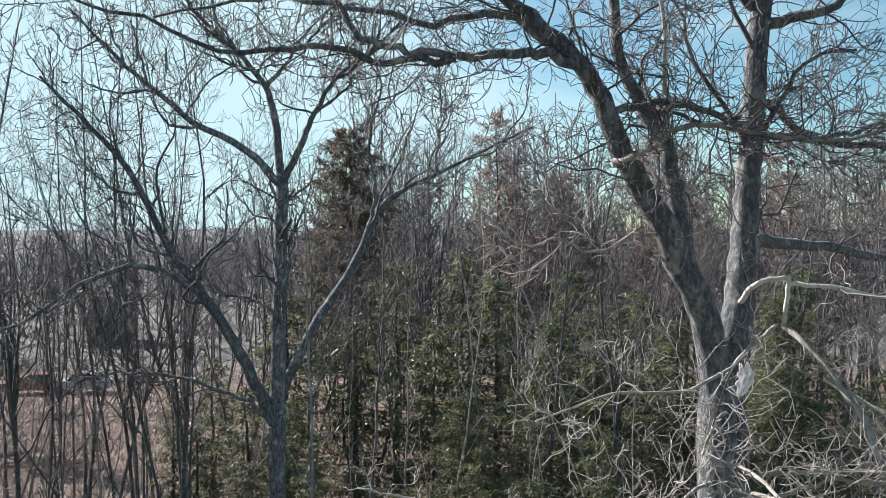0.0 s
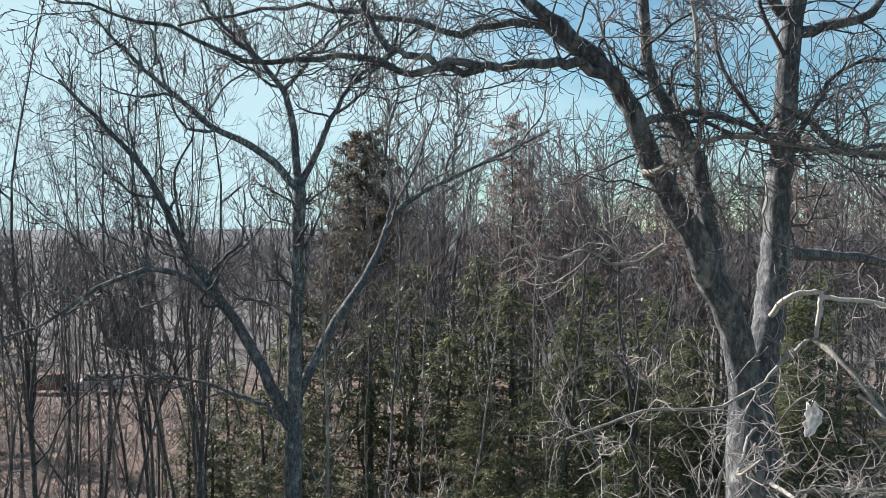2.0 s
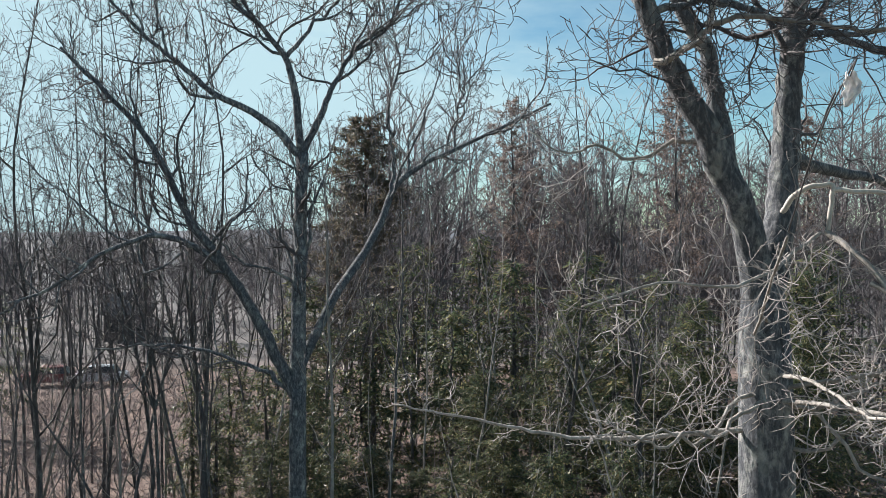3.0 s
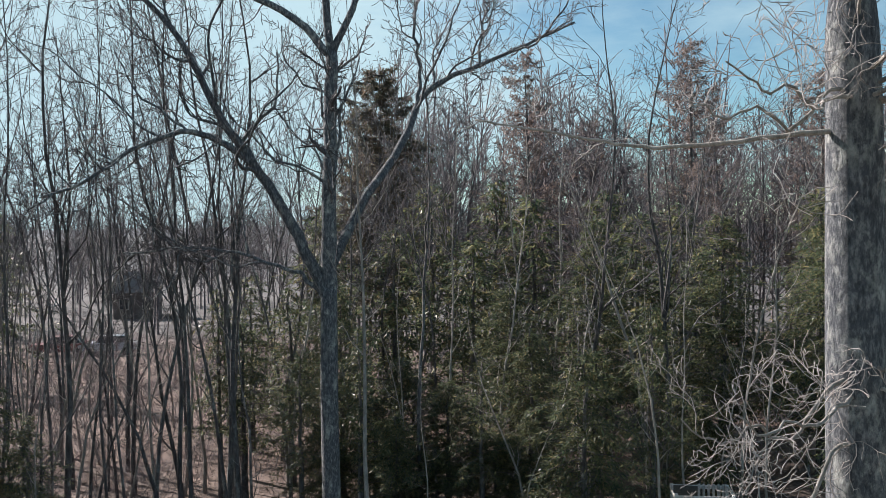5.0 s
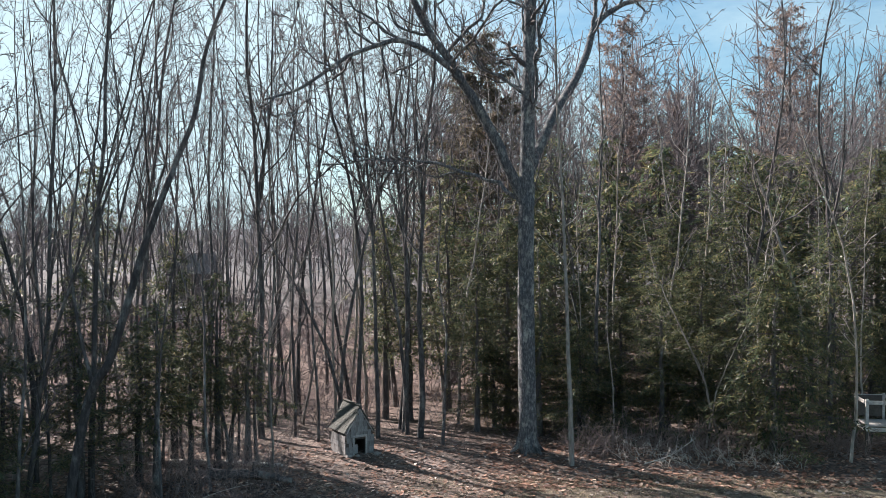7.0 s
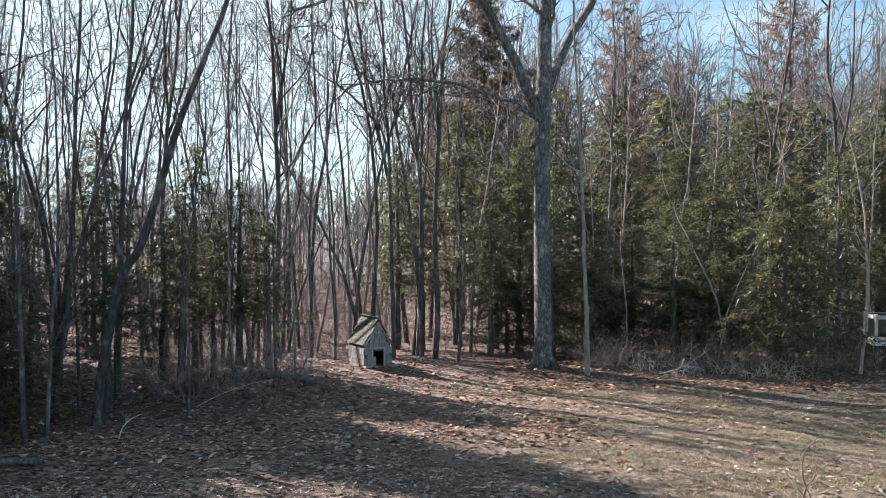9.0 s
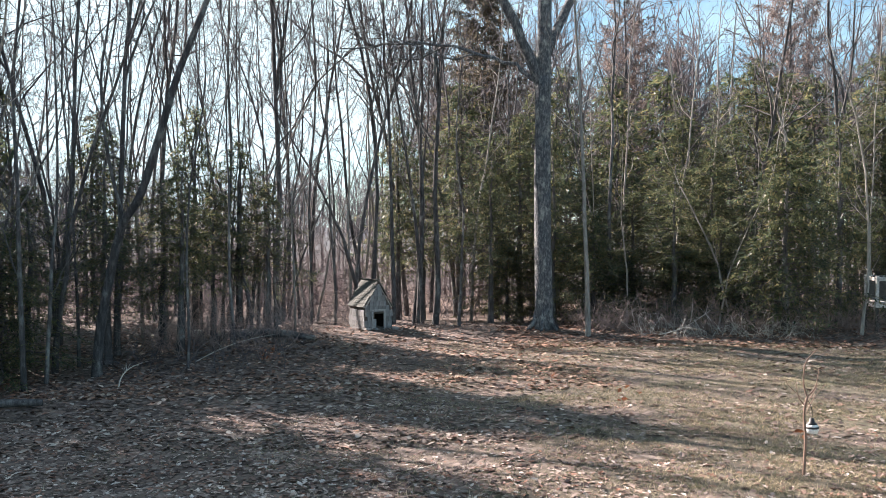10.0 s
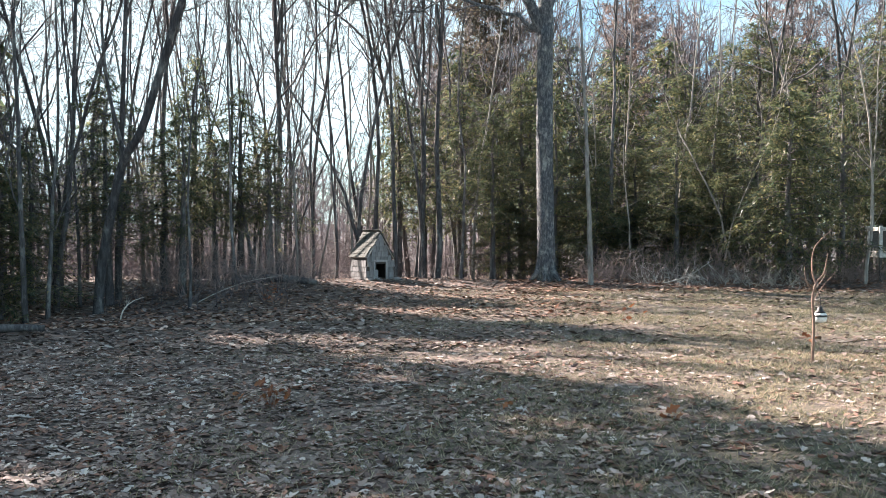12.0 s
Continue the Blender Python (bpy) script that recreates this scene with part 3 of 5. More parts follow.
def near_oak():
    rng = random.Random(5)
    x, y = 8.1, 7.05
    z = ground_z(x, y)
    root = new("oak_tree")
    root.location = (x, y, z)
    tw, mid, ptw, pmid = Buf(), Buf(), Buf(), Buf()
    d = Vector((x, y, z))

    def at(*pts):
        return [Vector(p) - d for p in pts]
    base = Buf()
    base.tube(smooth_line(at((8.12, 7.05, -0.4), (8.1, 7.05, 1.5), (8.12, 7.05, 4.0), (8.09, 7.04, 6.5), (8.06, 7.0, 8.0), (8.03, 6.97, 8.7)), 6), 0.25, 0.192, 16, 1.0, 0.5)
    base.tube(smooth_line(at((8.03, 6.97, 8.66), (8.02, 6.96, 9.0), (8.02, 6.98, 9.25), (8.03, 7.0, 9.42)), 4), 0.192, 0.05, 16, 1.6)
    put("trunk", base.mesh("trunk", OAK_BARK), root, "thick oak trunk with pale lichen patches")
    sp = dict(TWIGS, kids=[6, 7, 4], segs=[6, 9, 6, 3], crook=[0.2, 0.3, 0.34, 0.36], len=[1.05, 0.7, 0.6], angle=[(35, 80), (30, 75), (30, 70)], rise=[0.06, 0.06, 0.05, 0.03], least=0.003)
    K = dict(spec=sp, fine=mid, tip=(0.014, 0.009), bend=0.013)
    B = OAK_BARK
    limb(root, "stem", at((8.03, 6.97, 8.55), (7.99, 6.95, 9.0), (7.90, 6.9, 9.5), (7.72, 6.8, 9.85), (7.52, 6.7, 10.25), (7.30, 6.65, 10.6), (7.11, 6.6, 10.9), (6.97, 6.6, 11.3), (6.77, 6.6, 11.55), (6.55, 6.6, 11.75), (6.3, 6.6, 11.95), (6.05, 6.6, 12.2), (5.6, 6.7, 12.8), (5.0, 6.8, 13.8)), 0.135, 0.02, rng, tw, B, 18, 1.5, 0.35, 10, **K)
    limb(root, "limb", at((6.9, 6.6, 11.45), (6.6, 6.5, 11.5), (6.3, 6.45, 11.49), (6.0, 6.4, 11.46), (5.65, 6.35, 11.5), (5.36, 6.3, 11.58), (5.16, 6.3, 11.76), (5.12, 6.3, 12.1), (5.2, 6.3, 12.6)), 0.042, 0.014, rng, tw, B, 16, 1.2, 0.1, 8, **K)
    limb(root, "limb", at((5.95, 6.4, 11.46), (5.5, 6.3, 11.42), (5.0, 6.2, 11.5), (4.4, 6.1, 11.45), (3.7, 6.1, 11.7), (3.0, 6.2, 11.9)), 0.03, 0.008, rng, tw, B, 9, 1.0, 0.1, 6, **K)
    limb(root, "limb", at((6.75, 6.6, 11.5), (6.3, 6.7, 11.85), (5.8, 6.8, 11.8), (5.2, 6.9, 11.95), (4.5, 7.0, 12.0), (3.7, 7.1, 11.9)), 0.035, 0.01, rng, tw, B, 10, 1.1, 0.1, 6, **K)
    limb(root, "stem", at((7.78, 6.82, 9.72), (7.68, 6.84, 10.15), (7.62, 6.9, 10.6), (7.55, 6.9, 10.9), (7.38, 6.9, 11.2), (7.2, 6.9, 11.6), (7.15, 6.9, 12.3), (7.25, 7.0, 13.2)), 0.085, 0.03, rng, tw, B, 8, 1.2, 0.35, 8, **K)
    limb(root, "stem", at((8.04, 6.98, 8.5), (8.08, 7.0, 9.1), (8.18, 7.1, 9.6), (8.27, 7.2, 10.0), (8.31, 7.25, 10.5), (8.35, 7.25, 11.0), (8.40, 7.25, 11.8), (8.45, 7.25, 12.4), (8.5, 7.3, 13.8), (8.4, 7.4, 15.5)), 0.14, 0.055, rng, tw, B, 10, 1.8, 0.4, 10, **K)
    limb(root, "limb", at((7.05, 6.6, 11.1), (7.4, 6.5, 11.15), (7.8, 6.5, 11.1), (8.1, 6.4, 10.95), (8.5, 6.3, 10.9), (9.0, 6.3, 11.0), (9.7, 6.3, 11.05)), 0.030, 0.012, rng, tw, B, 16, 1.1, 0.1, 7, **K)
    limb(root, "limb", at((7.12, 6.62, 10.74), (7.2, 6.46, 10.8), (7.32, 6.3, 10.86), (7.42, 6.2, 11.05), (7.36, 6.1, 11.3), (7.3, 6.1, 11.9), (7.2, 6.0, 12.6)), 0.03, 0.01, rng, tw, PALE_BARK, 12, 1.0, 0.2, 7, **K)
    limb(root, "limb", at((7.35, 6.25, 10.95), (7.6, 6.1, 10.98), (7.9, 6.0, 10.9), (8.3, 6.0, 10.85), (8.8, 6.0, 10.95), (9.3, 6.0, 11.0)), 0.02, 0.008, rng, tw, PALE_BARK, 14, 1.0, 0.15, 6, **K)
    limb(root, "limb", at((8.4, 7.25, 11.3), (8.8, 7.1, 11.0), (9.3, 7.0, 10.9), (9.9, 7.0, 10.85), (10.6, 7.0, 10.9)), 0.036, 0.014, rng, tw, B, 14, 1.2, 0.1, 7, **K)
    limb(root, "limb", at((8.42, 7.25, 11.9), (8.9, 7.2, 12.0), (9.4, 7.2, 12.3), (10, 7.2, 12.4)), 0.05, 0.015, rng, tw, B, 12, 1.2, 0.1, 6, **K)
    limb(root, "limb", at((8.42, 7.25, 12.0), (8.0, 7.1, 12.3), (7.6, 7.0, 12.4), (7.2, 6.9, 12.9)), 0.05, 0.015, rng, tw, B, 10, 1.2, 0.1, 6, **K)
    limb(root, "limb", at((8.3, 7.4, 10.2), (8.9, 8.2, 10.15), (9.8, 9.0, 10.1), (10.8, 9.6, 9.95), (11.8, 10, 10.0)), 0.07, 0.03, rng, tw, B, 7, 1.2, 0.3, 7, **K)
    # pale dead branches beside the trunk
    dead = dict(spec=dict(sp, kids=[6, 5, 3], len=[1.25, 0.75, 0.6], crook=[0.2, 0.27, 0.3, 0.3], segs=[7, 9, 6, 3], rise=[0.06, 0.03, 0.02, 0.0], least=0.0028), fine=pmid, tip=(0.010, 0.007))
    limb(root, "broken_branch", at((8.2, 7.1, 9.62), (8.2, 6.95, 9.78), (8.3, 6.85, 9.88), (8.46, 6.8, 9.9), (8.44, 6.8, 9.72), (8.43, 6.8, 9.55)), 0.024, 0.016, rng, ptw, DEAD_WOOD, 1, 0.3, 0.9, 7, **dead, label="bleached broken branch stub")
    limb(root, "limb", at((8.4, 6.85, 9.55), (8.1, 6.6, 9.42), (7.8, 6.3, 9.28), (7.4, 6.0, 9.2), (6.9, 5.7, 9.25), (6.4, 5.5, 9.12)), 0.017, 0.006, rng, ptw, PALE_BARK, 8, 0.9, 0.15, 6, **dead)
    limb(root, "limb", at((8.46, 6.8, 9.86), (8.75, 6.7, 9.84), (9.1, 6.6, 9.78), (9.6, 6.6, 9.8)), 0.021, 0.012, rng, ptw, DEAD_WOOD, 6, 0.8, 0.2, 6, **dead)
    limb(root, "limb", at((8.43, 6.8, 9.55), (8.55, 6.6, 9.4), (8.75, 6.3, 9.0), (8.85, 6.1, 8.6), (8.95, 5.9, 8.2), (9.05, 5.8, 7.8)), 0.026, 0.010, rng, ptw, PALE_BARK, 9, 0.9, 0.15, 6, **dead)
    limb(root, "limb", at((8.6, 6.5, 9.2), (8.9, 6.2, 9.0), (9.1, 6.0, 8.75), (9.5, 5.8, 8.5)), 0.022, 0.008, rng, ptw, PALE_BARK, 8, 0.8, 0.2, 6, **dead)
    # long thin branches on the lower trunk
    for (zz, lo, side, drop, k, out) in ((10.25, 1.3, -1, 0.02, 9, 0.0), (8.35, 1.5, -1, -0.15, 13, -0.6), (8.3, 1.4, -1, 0.02, 12, -1.2),
                                         (6.15, 1.5, -1, -0.2, 14, -0.5), (6.05, 1.3, -1, 0.05, 12, -1.0), (8.25, 1.4, 1, -0.3, 13, -0.8), (8.3, 1.3, 1, 0.35, 12, -1.0),
                                         (7.95, 1.4, 1, 0.4, 8, -0.4), (6.1, 1.3, 1, -0.3, 12, -0.7), (6.3, 1.2, 1, 0.2, 10, -0.9), (5.7, 1.4, -1, -0.4, 12, -0.6)):
        x0 = 8.07 if zz < 9 else 7.55
        limb(root, "limb", at((x0, 6.95, zz), (x0 + side * lo * 0.2, 6.9 + out * 0.2, zz - 0.02), (x0 + side * lo * 0.42, 6.9 + out * 0.45, zz + drop - 0.16), (x0 + side * lo * 0.62, 6.9 + out * 0.7, zz + drop * 0.8 - 0.06), (x0 + side * lo * 0.8, 6.9 + out * 0.85, zz + drop - 0.12), (x0 + side * lo, 6.9 + out, zz + drop + 0.04)), 0.019, 0.006, rng, ptw, PALE_BARK, max(4, k * 6 // 10), 0.75, 0.12, 6, **dead, bend=0.006)
    # one long sagging branch low on the trunk
    limb(root, "limb", at((8.07, 6.95, 8.08), (7.5, 7.0, 8.03), (6.9, 7.1, 7.97), (6.5, 7.2, 7.97), (6.1, 7.25, 8.04), (5.6, 7.28, 8.14), (5.2, 7.3, 8.2)), 0.024, 0.007, rng, ptw, PALE_BARK, 5, 0.6, 0.3, 6, **dead)
    # branches that reach towards the yard
    for (a, b, c, r, k) in (((8.1, 6.85, 8.5), (7.9, 5.2, 8.55), (7.5, 4.1, 8.75), 0.018, 11), ((8.1, 6.85, 8.3), (8.6, 5.0, 8.4), (8.4, 3.6, 8.6), 0.02, 11),
                            ((8.15, 6.85, 8.4), (9.2, 5.6, 8.7), (9.6, 4.6, 9.3), 0.02, 10), ((8.0, 6.8, 8.9), (7.3, 5.2, 9.0), (6.75, 3.4, 9.55), 0.013, 6)):
        limb(root, "limb", at(a, (Vector(a) + Vector(b)) / 2 + Vector((0, 0, 0.06)), b, c), r, 0.006, rng, ptw, PALE_BARK, k * 6 // 10, 0.75, 0.2, 6, **dead)
    put("branch_crown", pmid.mesh("branch_crown", PALE_TWIG), root)["kind"] = "stuff"
    put("twig_crown", ptw.mesh("twig_crown", PALE_TWIG), root)["kind"] = "stuff"
    put("branch_crown", mid.mesh("branch_crown", OAK_TWIG), root)["kind"] = "stuff"
    put("twig_crown", tw.mesh("twig_crown", OAK_TWIG), root)["kind"] = "stuff"
    tagged(root, "large bare oak with several stems and bleached lower branches", "tree")


yard_oak()
near_oak()


def hanging_leaf():
    bm = bmesh.new()
    n, m = 17, 11
    grid = []
    for i in range(n):
        t = i / (n - 1)
        row = []
        for j in range(m):
            q = j / (m - 1) * 2 - 1
            w = 0.031 * math.sin(math.pi * min(0.93, t * 0.8 + 0.14)) * (1 + 0.16 * math.sin(t * 23))
            fold = 0.016 * (1 - q * q) + 0.006 * math.sin(q * 8 + t * 4) + 0.004 * math.sin(t * 17 + q * 3)
            row.append(bm.verts.new((q * w + 0.012 * math.sin(t * 4) - 0.006, fold, 0.055 - 0.11 * t + (0.016 * q * q + 0.008 * math.sin(q * 9)) * (1 - t))))
        grid.append(row)
    for i in range(n - 1):
        for j in range(m - 1):
            bm.faces.new((grid[i][j], grid[i][j + 1], grid[i + 1][j + 1], grid[i + 1][j])).smooth = True
    root = new("hanging_leaf")
    root.location = (6.497, 2.42, 9.89)
    root.scale = (0.68, 0.68, 0.68)
    ob = part("blade", bm, DIRT_LEAF, root)
    sol = ob.modifiers.new("thick", "SOLIDIFY")
    sol.thickness = 0.002
    st = Buf()
    st.tube(smooth_line([(0, 0.01, 0.05), (0.006, 0.0, 0.075), (0.02, 0.02, 0.1), (0.15, 0.58, -0.08), (0.372, 1.441, -0.485)], 4), 0.0025, 0.004, 5)
    put("stalk", st.mesh("stalk", OAK_TWIG), root)
    tagged(root, "pale curled dead leaf hanging from an oak twig", "leaf")


hanging_leaf()


# ---- the wood ----
def placed(src, x, y, turn, scale, label, group, category="tree"):
    m = Matrix.Translation((x, y, ground_z(x, y))) @ Matrix.Rotation(turn, 4, "Z")
    ob = copy_thing(src, m)
    ob.scale = (scale[0], scale[0], scale[1])
    tagged(ob, label, category, group)
    return ob


def leaning_tree():
    rng = random.Random(3)
    x, y = -6.1, 15.1
    z = ground_z(x, y)
    root = new("leaning_tree")
    root.location = (x, y, z)
    tw = Buf()
    b = Buf()
    b.tube(smooth_line([(0, 0, -0.3), (0.08, 0, 0.8), (0.3, -0.1, 1.8), (0.55, -0.2, 2.7), (0.93, -0.35, 3.25), (1.25, -0.3, 4.3), (1.55, -0.2, 5.4), (1.95, 0, 6.6)], 4), 0.088, 0.056, 9, 1.0, 0.3)
    # trunk coloured as if shaded; the limbs above keep the brighter wood bark
    put("trunk", b.mesh("trunk", SHADED_BARK), root)
    limb(root, "limb", [(1.9, 0, 6.5), (2.3, 0.1, 7.6), (2.5, 0.2, 8.8), (3.0, 0.3, 10.2), (3.2, 0.3, 11.6)], 0.056, 0.02, rng, tw, WOOD_BARK, 9, 1.7, 0.2, 6)
    limb(root, "limb", [(0.6, -0.2, 2.75), (0.3, -0.1, 3.8), (0.1, 0, 5.2), (0.2, 0.2, 7.0), (-0.3, 0.3, 9.0)], 0.035, 0.012, rng, tw, WOOD_BARK, 9, 1.6, 0.3, 6)
    put("twig_crown", tw.mesh("twig_crown", TWIG), root)["kind"] = "stuff"
    tagged(root, "leaning bare tree with a kinked trunk, its shade put into the bark colour", "tree")


leaning_tree()

KINDS = [forest_tree(100 + k, 16.5, 0.072 + 0.008 * (k % 4), 1.5, dict(FOREST, kids=[12, 6, 3]), bare=0.26 + 0.04 * (k % 3), forks=2 + k % 2) for k in range(7)]
AWAY = [forest_tree(150 + k, 16.0, 0.085, 1.4, dict(FOREST, kids=[10, 5, 3], segs=[12, 6, 3, 2], least=0.009), bare=0.3, forks=2) for k in range(4)]
SLIM = [forest_tree(200 + k, 12.0, 0.052, 1.3, dict(FOREST, kids=[13, 4, 3], segs=[12, 6, 4, 2], len=[0.17, 0.5, 0.5]), PALE_BARK, TWIG, bare=0.2) for k in range(4)]
POLE = [forest_tree(230 + k, 13.0, 0.056, 1.1, dict(FOREST, kids=[15, 4, 3], segs=[12, 6, 4, 2], len=[0.15, 0.5, 0.5]), None, TWIG, bare=0.15) for k in range(4)]
WOODS, YOUNG = "bare trees of the wood", "young trees of the wood"
BARE, PALE, DARK = "bare slender forest tree with grey-brown bark", "slim pale-barked young tree with thin branches", "slim dark-barked bare young tree"
rng = random.Random(11)
# trunks that stand out: place and scale of width and height
for i, (x, y, w, h) in enumerate([
        (-4.6, 15.6, 0.4, 0.6), (-6.4, 16.95, 0.85, 1.05), (-4.1, 17.2, 0.4, 0.6), (-4.1, 22.0, 0.95, 1.0), (-3.3, 22.2, 0.65, 0.9), (-2.6, 21.4, 0.5, 0.8),
        (-2.3, 22.6, 0.7, 1.0), (-1.7, 23.2, 1.0, 1.05), (-1.15, 21.9, 0.8, 1.0), (-0.7, 23.6, 0.75, 0.9), (-0.1, 22.0, 0.9, 1.0), (-5.2, 20.5, 0.75, 1.0),
        (-8.0, 18.0, 0.8, 1.05), (-9.2, 20.6, 0.85, 1.05), (-10.5, 17.0, 0.85, 1.1), (-7.2, 22.6, 1.1, 1.1), (4.6, 22.2, 0.75, 0.9), (11.1, 23.7, 1.0, 0.85)]):
    placed(KINDS[i % 7], x, y, i * 1.3, (w * 0.9, h), BARE, WOODS)
for i, (x, y, w, h) in enumerate([
        (6.5, 23.7, 0.9, 0.95), (8.7, 27.5, 1.1, 1.0), (10.5, 27.9, 1.0, 0.95), (7.1, 26.9, 1.0, 1.0), (10.75, 24.3, 1.3, 1.05), (8.5, 21.2, 0.6, 0.5),
        (9.7, 19.5, 0.7, 0.75), (5.6, 24.5, 0.9, 0.9), (12.6, 22.5, 1.0, 0.9), (-7.3, 13.2, 0.8, 0.6), (-8.6, 13.8, 0.9, 0.8), (-3.0, 17.9, 0.5, 0.5), (0.9, 24.2, 0.9, 0.9)]):
    placed(SLIM[i % 4], x, y, i * 2.1, (w, h), PALE, YOUNG)
slim = forest_tree(260, 13.0, 0.058, 0.6, dict(FOREST, kids=[14, 4, 3], len=[0.2, 0.42, 0.5]), PALE_BARK, TWIG, bare=0.3)
placed(slim, 3.4, 19.2, 0.4, (1.0, 1.0), "slim straight pale-barked tree beside the oak", YOUNG)


def clearing(x, y):
    """The open strip that lets the sun through to the dog house."""
    return abs(0.616 * x + 0.788 * y - 14.85) < 0.55 and -10 < x < -1.8


spots = []
for k in range(6000):
    x, y = rng.uniform(-32, 34), rng.uniform(9, 54)
    if y < 22.5 and x > -11.5:
        continue
    if y < 25.5 and x > 0:
        continue
    if y > 38 and -34 < x < -4:
        continue
    if abs(x) > 8 + y * 0.6 or clearing(x, y):
        continue
    gap = 2.2 if -11 < x < 1 and y < 36 else (2.4 if x < 0 else 2.5)
    if min((math.hypot(x - a, y - b) for a, b in spots), default=9) < gap:
        continue
    spots.append((x, y))
    if len(spots) >= 118:
        break
for i, (x, y) in enumerate(spots):
    h = rng.uniform(0.74, 0.95) if x > 2 else rng.uniform(0.86, 1.1)
    src = KINDS[i % 7] if y < 29 else AWAY[i % 4]
    placed(src, x, y, rng.uniform(0, 6.28), (rng.uniform(0.55, 0.95), h), BARE, WOODS)
for i in range(14):
    placed(SLIM[i % 4], rng.uniform(3.5, 13), rng.uniform(20.6, 22.6), rng.uniform(0, 6.28), (rng.uniform(0.4, 0.8), rng.uniform(0.35, 0.75)), PALE, YOUNG)
for i in range(34):
    src, label = ((SLIM, PALE), (POLE, DARK), (POLE, DARK))[i % 3]
    x, y = rng.uniform(-13, 0.8), rng.uniform(20.8, 27)
    if clearing(x, y):
        y += 1.6
    placed(src[i % 4], x, y, rng.uniform(0, 6.28), (rng.uniform(0.5, 1.2), rng.uniform(0.5, 1.1)), label, YOUNG)
# the corner of the wood beside the yard
for i in range(26):
    u, v = rng.random(), rng.random()
    x, y = -6.4 - 5.5 * u, 13.4 + 1.1 * (6.4 + 5.5 * u - 6.4) * 0.3 + 6.5 * v
    src, label = ((SLIM, PALE), (POLE, DARK), (POLE, DARK))[i % 3]
    placed(src[i % 4], x, y, rng.uniform(0, 6.28), (rng.uniform(0.5, 1.1), rng.uniform(0.45, 1.0)), label, YOUNG)
for i in range(10):
    placed(POLE[i % 4], rng.uniform(-6.2, -3.4), rng.uniform(17.4, 20.6), rng.uniform(0, 6.28), (rng.uniform(0.4, 0.75), rng.uniform(0.4, 0.9)), DARK, YOUNG)
for i in range(26):
    x, y = rng.uniform(-24, 0), rng.uniform(24.5, 44)
    placed(SLIM[i % 4], x, y, rng.uniform(0, 6.28), (rng.uniform(0.6, 1.0), rng.uniform(0.5, 0.9)), PALE, YOUNG)
for ob in KINDS + AWAY + SLIM + POLE + [slim]:
    for c in list(ob.children_recursive) + [ob]:
        bpy.data.objects.remove(c)

# ---- evergreens ----
HEM = [conifer(300 + k, 8.0, 2.7, HEMLOCK, 96, 0.34, 0.26, 0.5, 0.115, 34) for k in range(4)]
SHADE = [conifer(310 + k, 8.0, 2.7, HEMLOCK, 60, 0.30, 0.15, 0.5, 0.42, 14) for k in range(2)]
BACK = [conifer(315 + k, 8.0, 2.7, HEMLOCK, 70, 0.32, 0.2, 0.5, 0.2, 18) for k in range(2)]
LOW = [conifer(320 + k, 3.6, 1.8, HEMLOCK, 84, 0.34, 0.08, 0.5, 0.095, 32) for k in range(3)]
THIN = [conifer(330 + k, 4.6, 1.7, HEMLOCK, 44, 0.34, 0.32, 0.6, 0.1, 26) for k in range(3)]
TALL = [conifer(340, 15.5, 3.6, PINE, 180, 0.0, 0.22, 0.8, 0.24, 38, 0.6, 0.35, 0.6)]
TALL += [conifer(341 + k, 15.5, 3.2, FADED, 120, -0.1, 0.3, 0.9, 0.2, 22, 0.6, 0.3, 0.7) for k in range(2)]
HG, LG = "dark hemlocks of the wood", "young hemlocks at the edge of the wood"
for i, (x, y, w, h) in enumerate([
        (2.3, 24.6, 0.8, 0.75), (4.0, 23.4, 0.8, 0.52), (5.2, 23.0, 0.7, 0.45), (7.0, 24.8, 0.9, 0.75), (7.4, 23.3, 0.75, 0.6), (9.6, 26.2, 1.1, 1.0),
        (12.8, 24.2, 0.9, 0.8), (13.2, 25.6, 1.2, 1.0), (15.0, 22.5, 1.0, 0.9), (16.6, 26.8, 1.3, 1.1), (11.6, 29.4, 1.2, 1.05),
        (18.8, 30.0, 1.4, 1.2), (19.5, 24.0, 1.2, 1.0), (-14.3, 17.0, 1.3, 2.0), (-16, 16.6, 1.5, 1.5), (-12.4, 20.6, 0.9, 1.3), (-18.5, 15, 1.5, 1.5), (-14.5, 15.0, 1.3, 1.95), (-19, 48, 1.3, 1.3), (-24, 44, 1.3, 1.2),
        (3.5, 31.0, 1.1, 1.0), (6.2, 30.4, 1.1, 0.95), (0.8, 33.0, 1.2, 1.1), (8.6, 33.0, 1.3, 1.15), (4.8, 36.0, 1.3, 1.25), (7.6, 39.0, 1.3, 1.3), (11.8, 35.0, 1.3, 1.2), (13.8, 32.0, 1.2, 1.1), (-1.6, 31.5, 0.8, 0.8),
        (-15.8, 24.2, 1.3, 1.8), (-18.0, 21.0, 1.4, 1.8)]):
    # the SHADE trees are added, mostly out of view, to shadow the yard
    src = SHADE[i % 2] if x < -9 and y < 30 else (BACK[i % 2] if y > 29 else HEM[i % 4])
    placed(src, x, y, i * 1.7, (w, h), "dark green hemlock with drooping feathery boughs", HG)
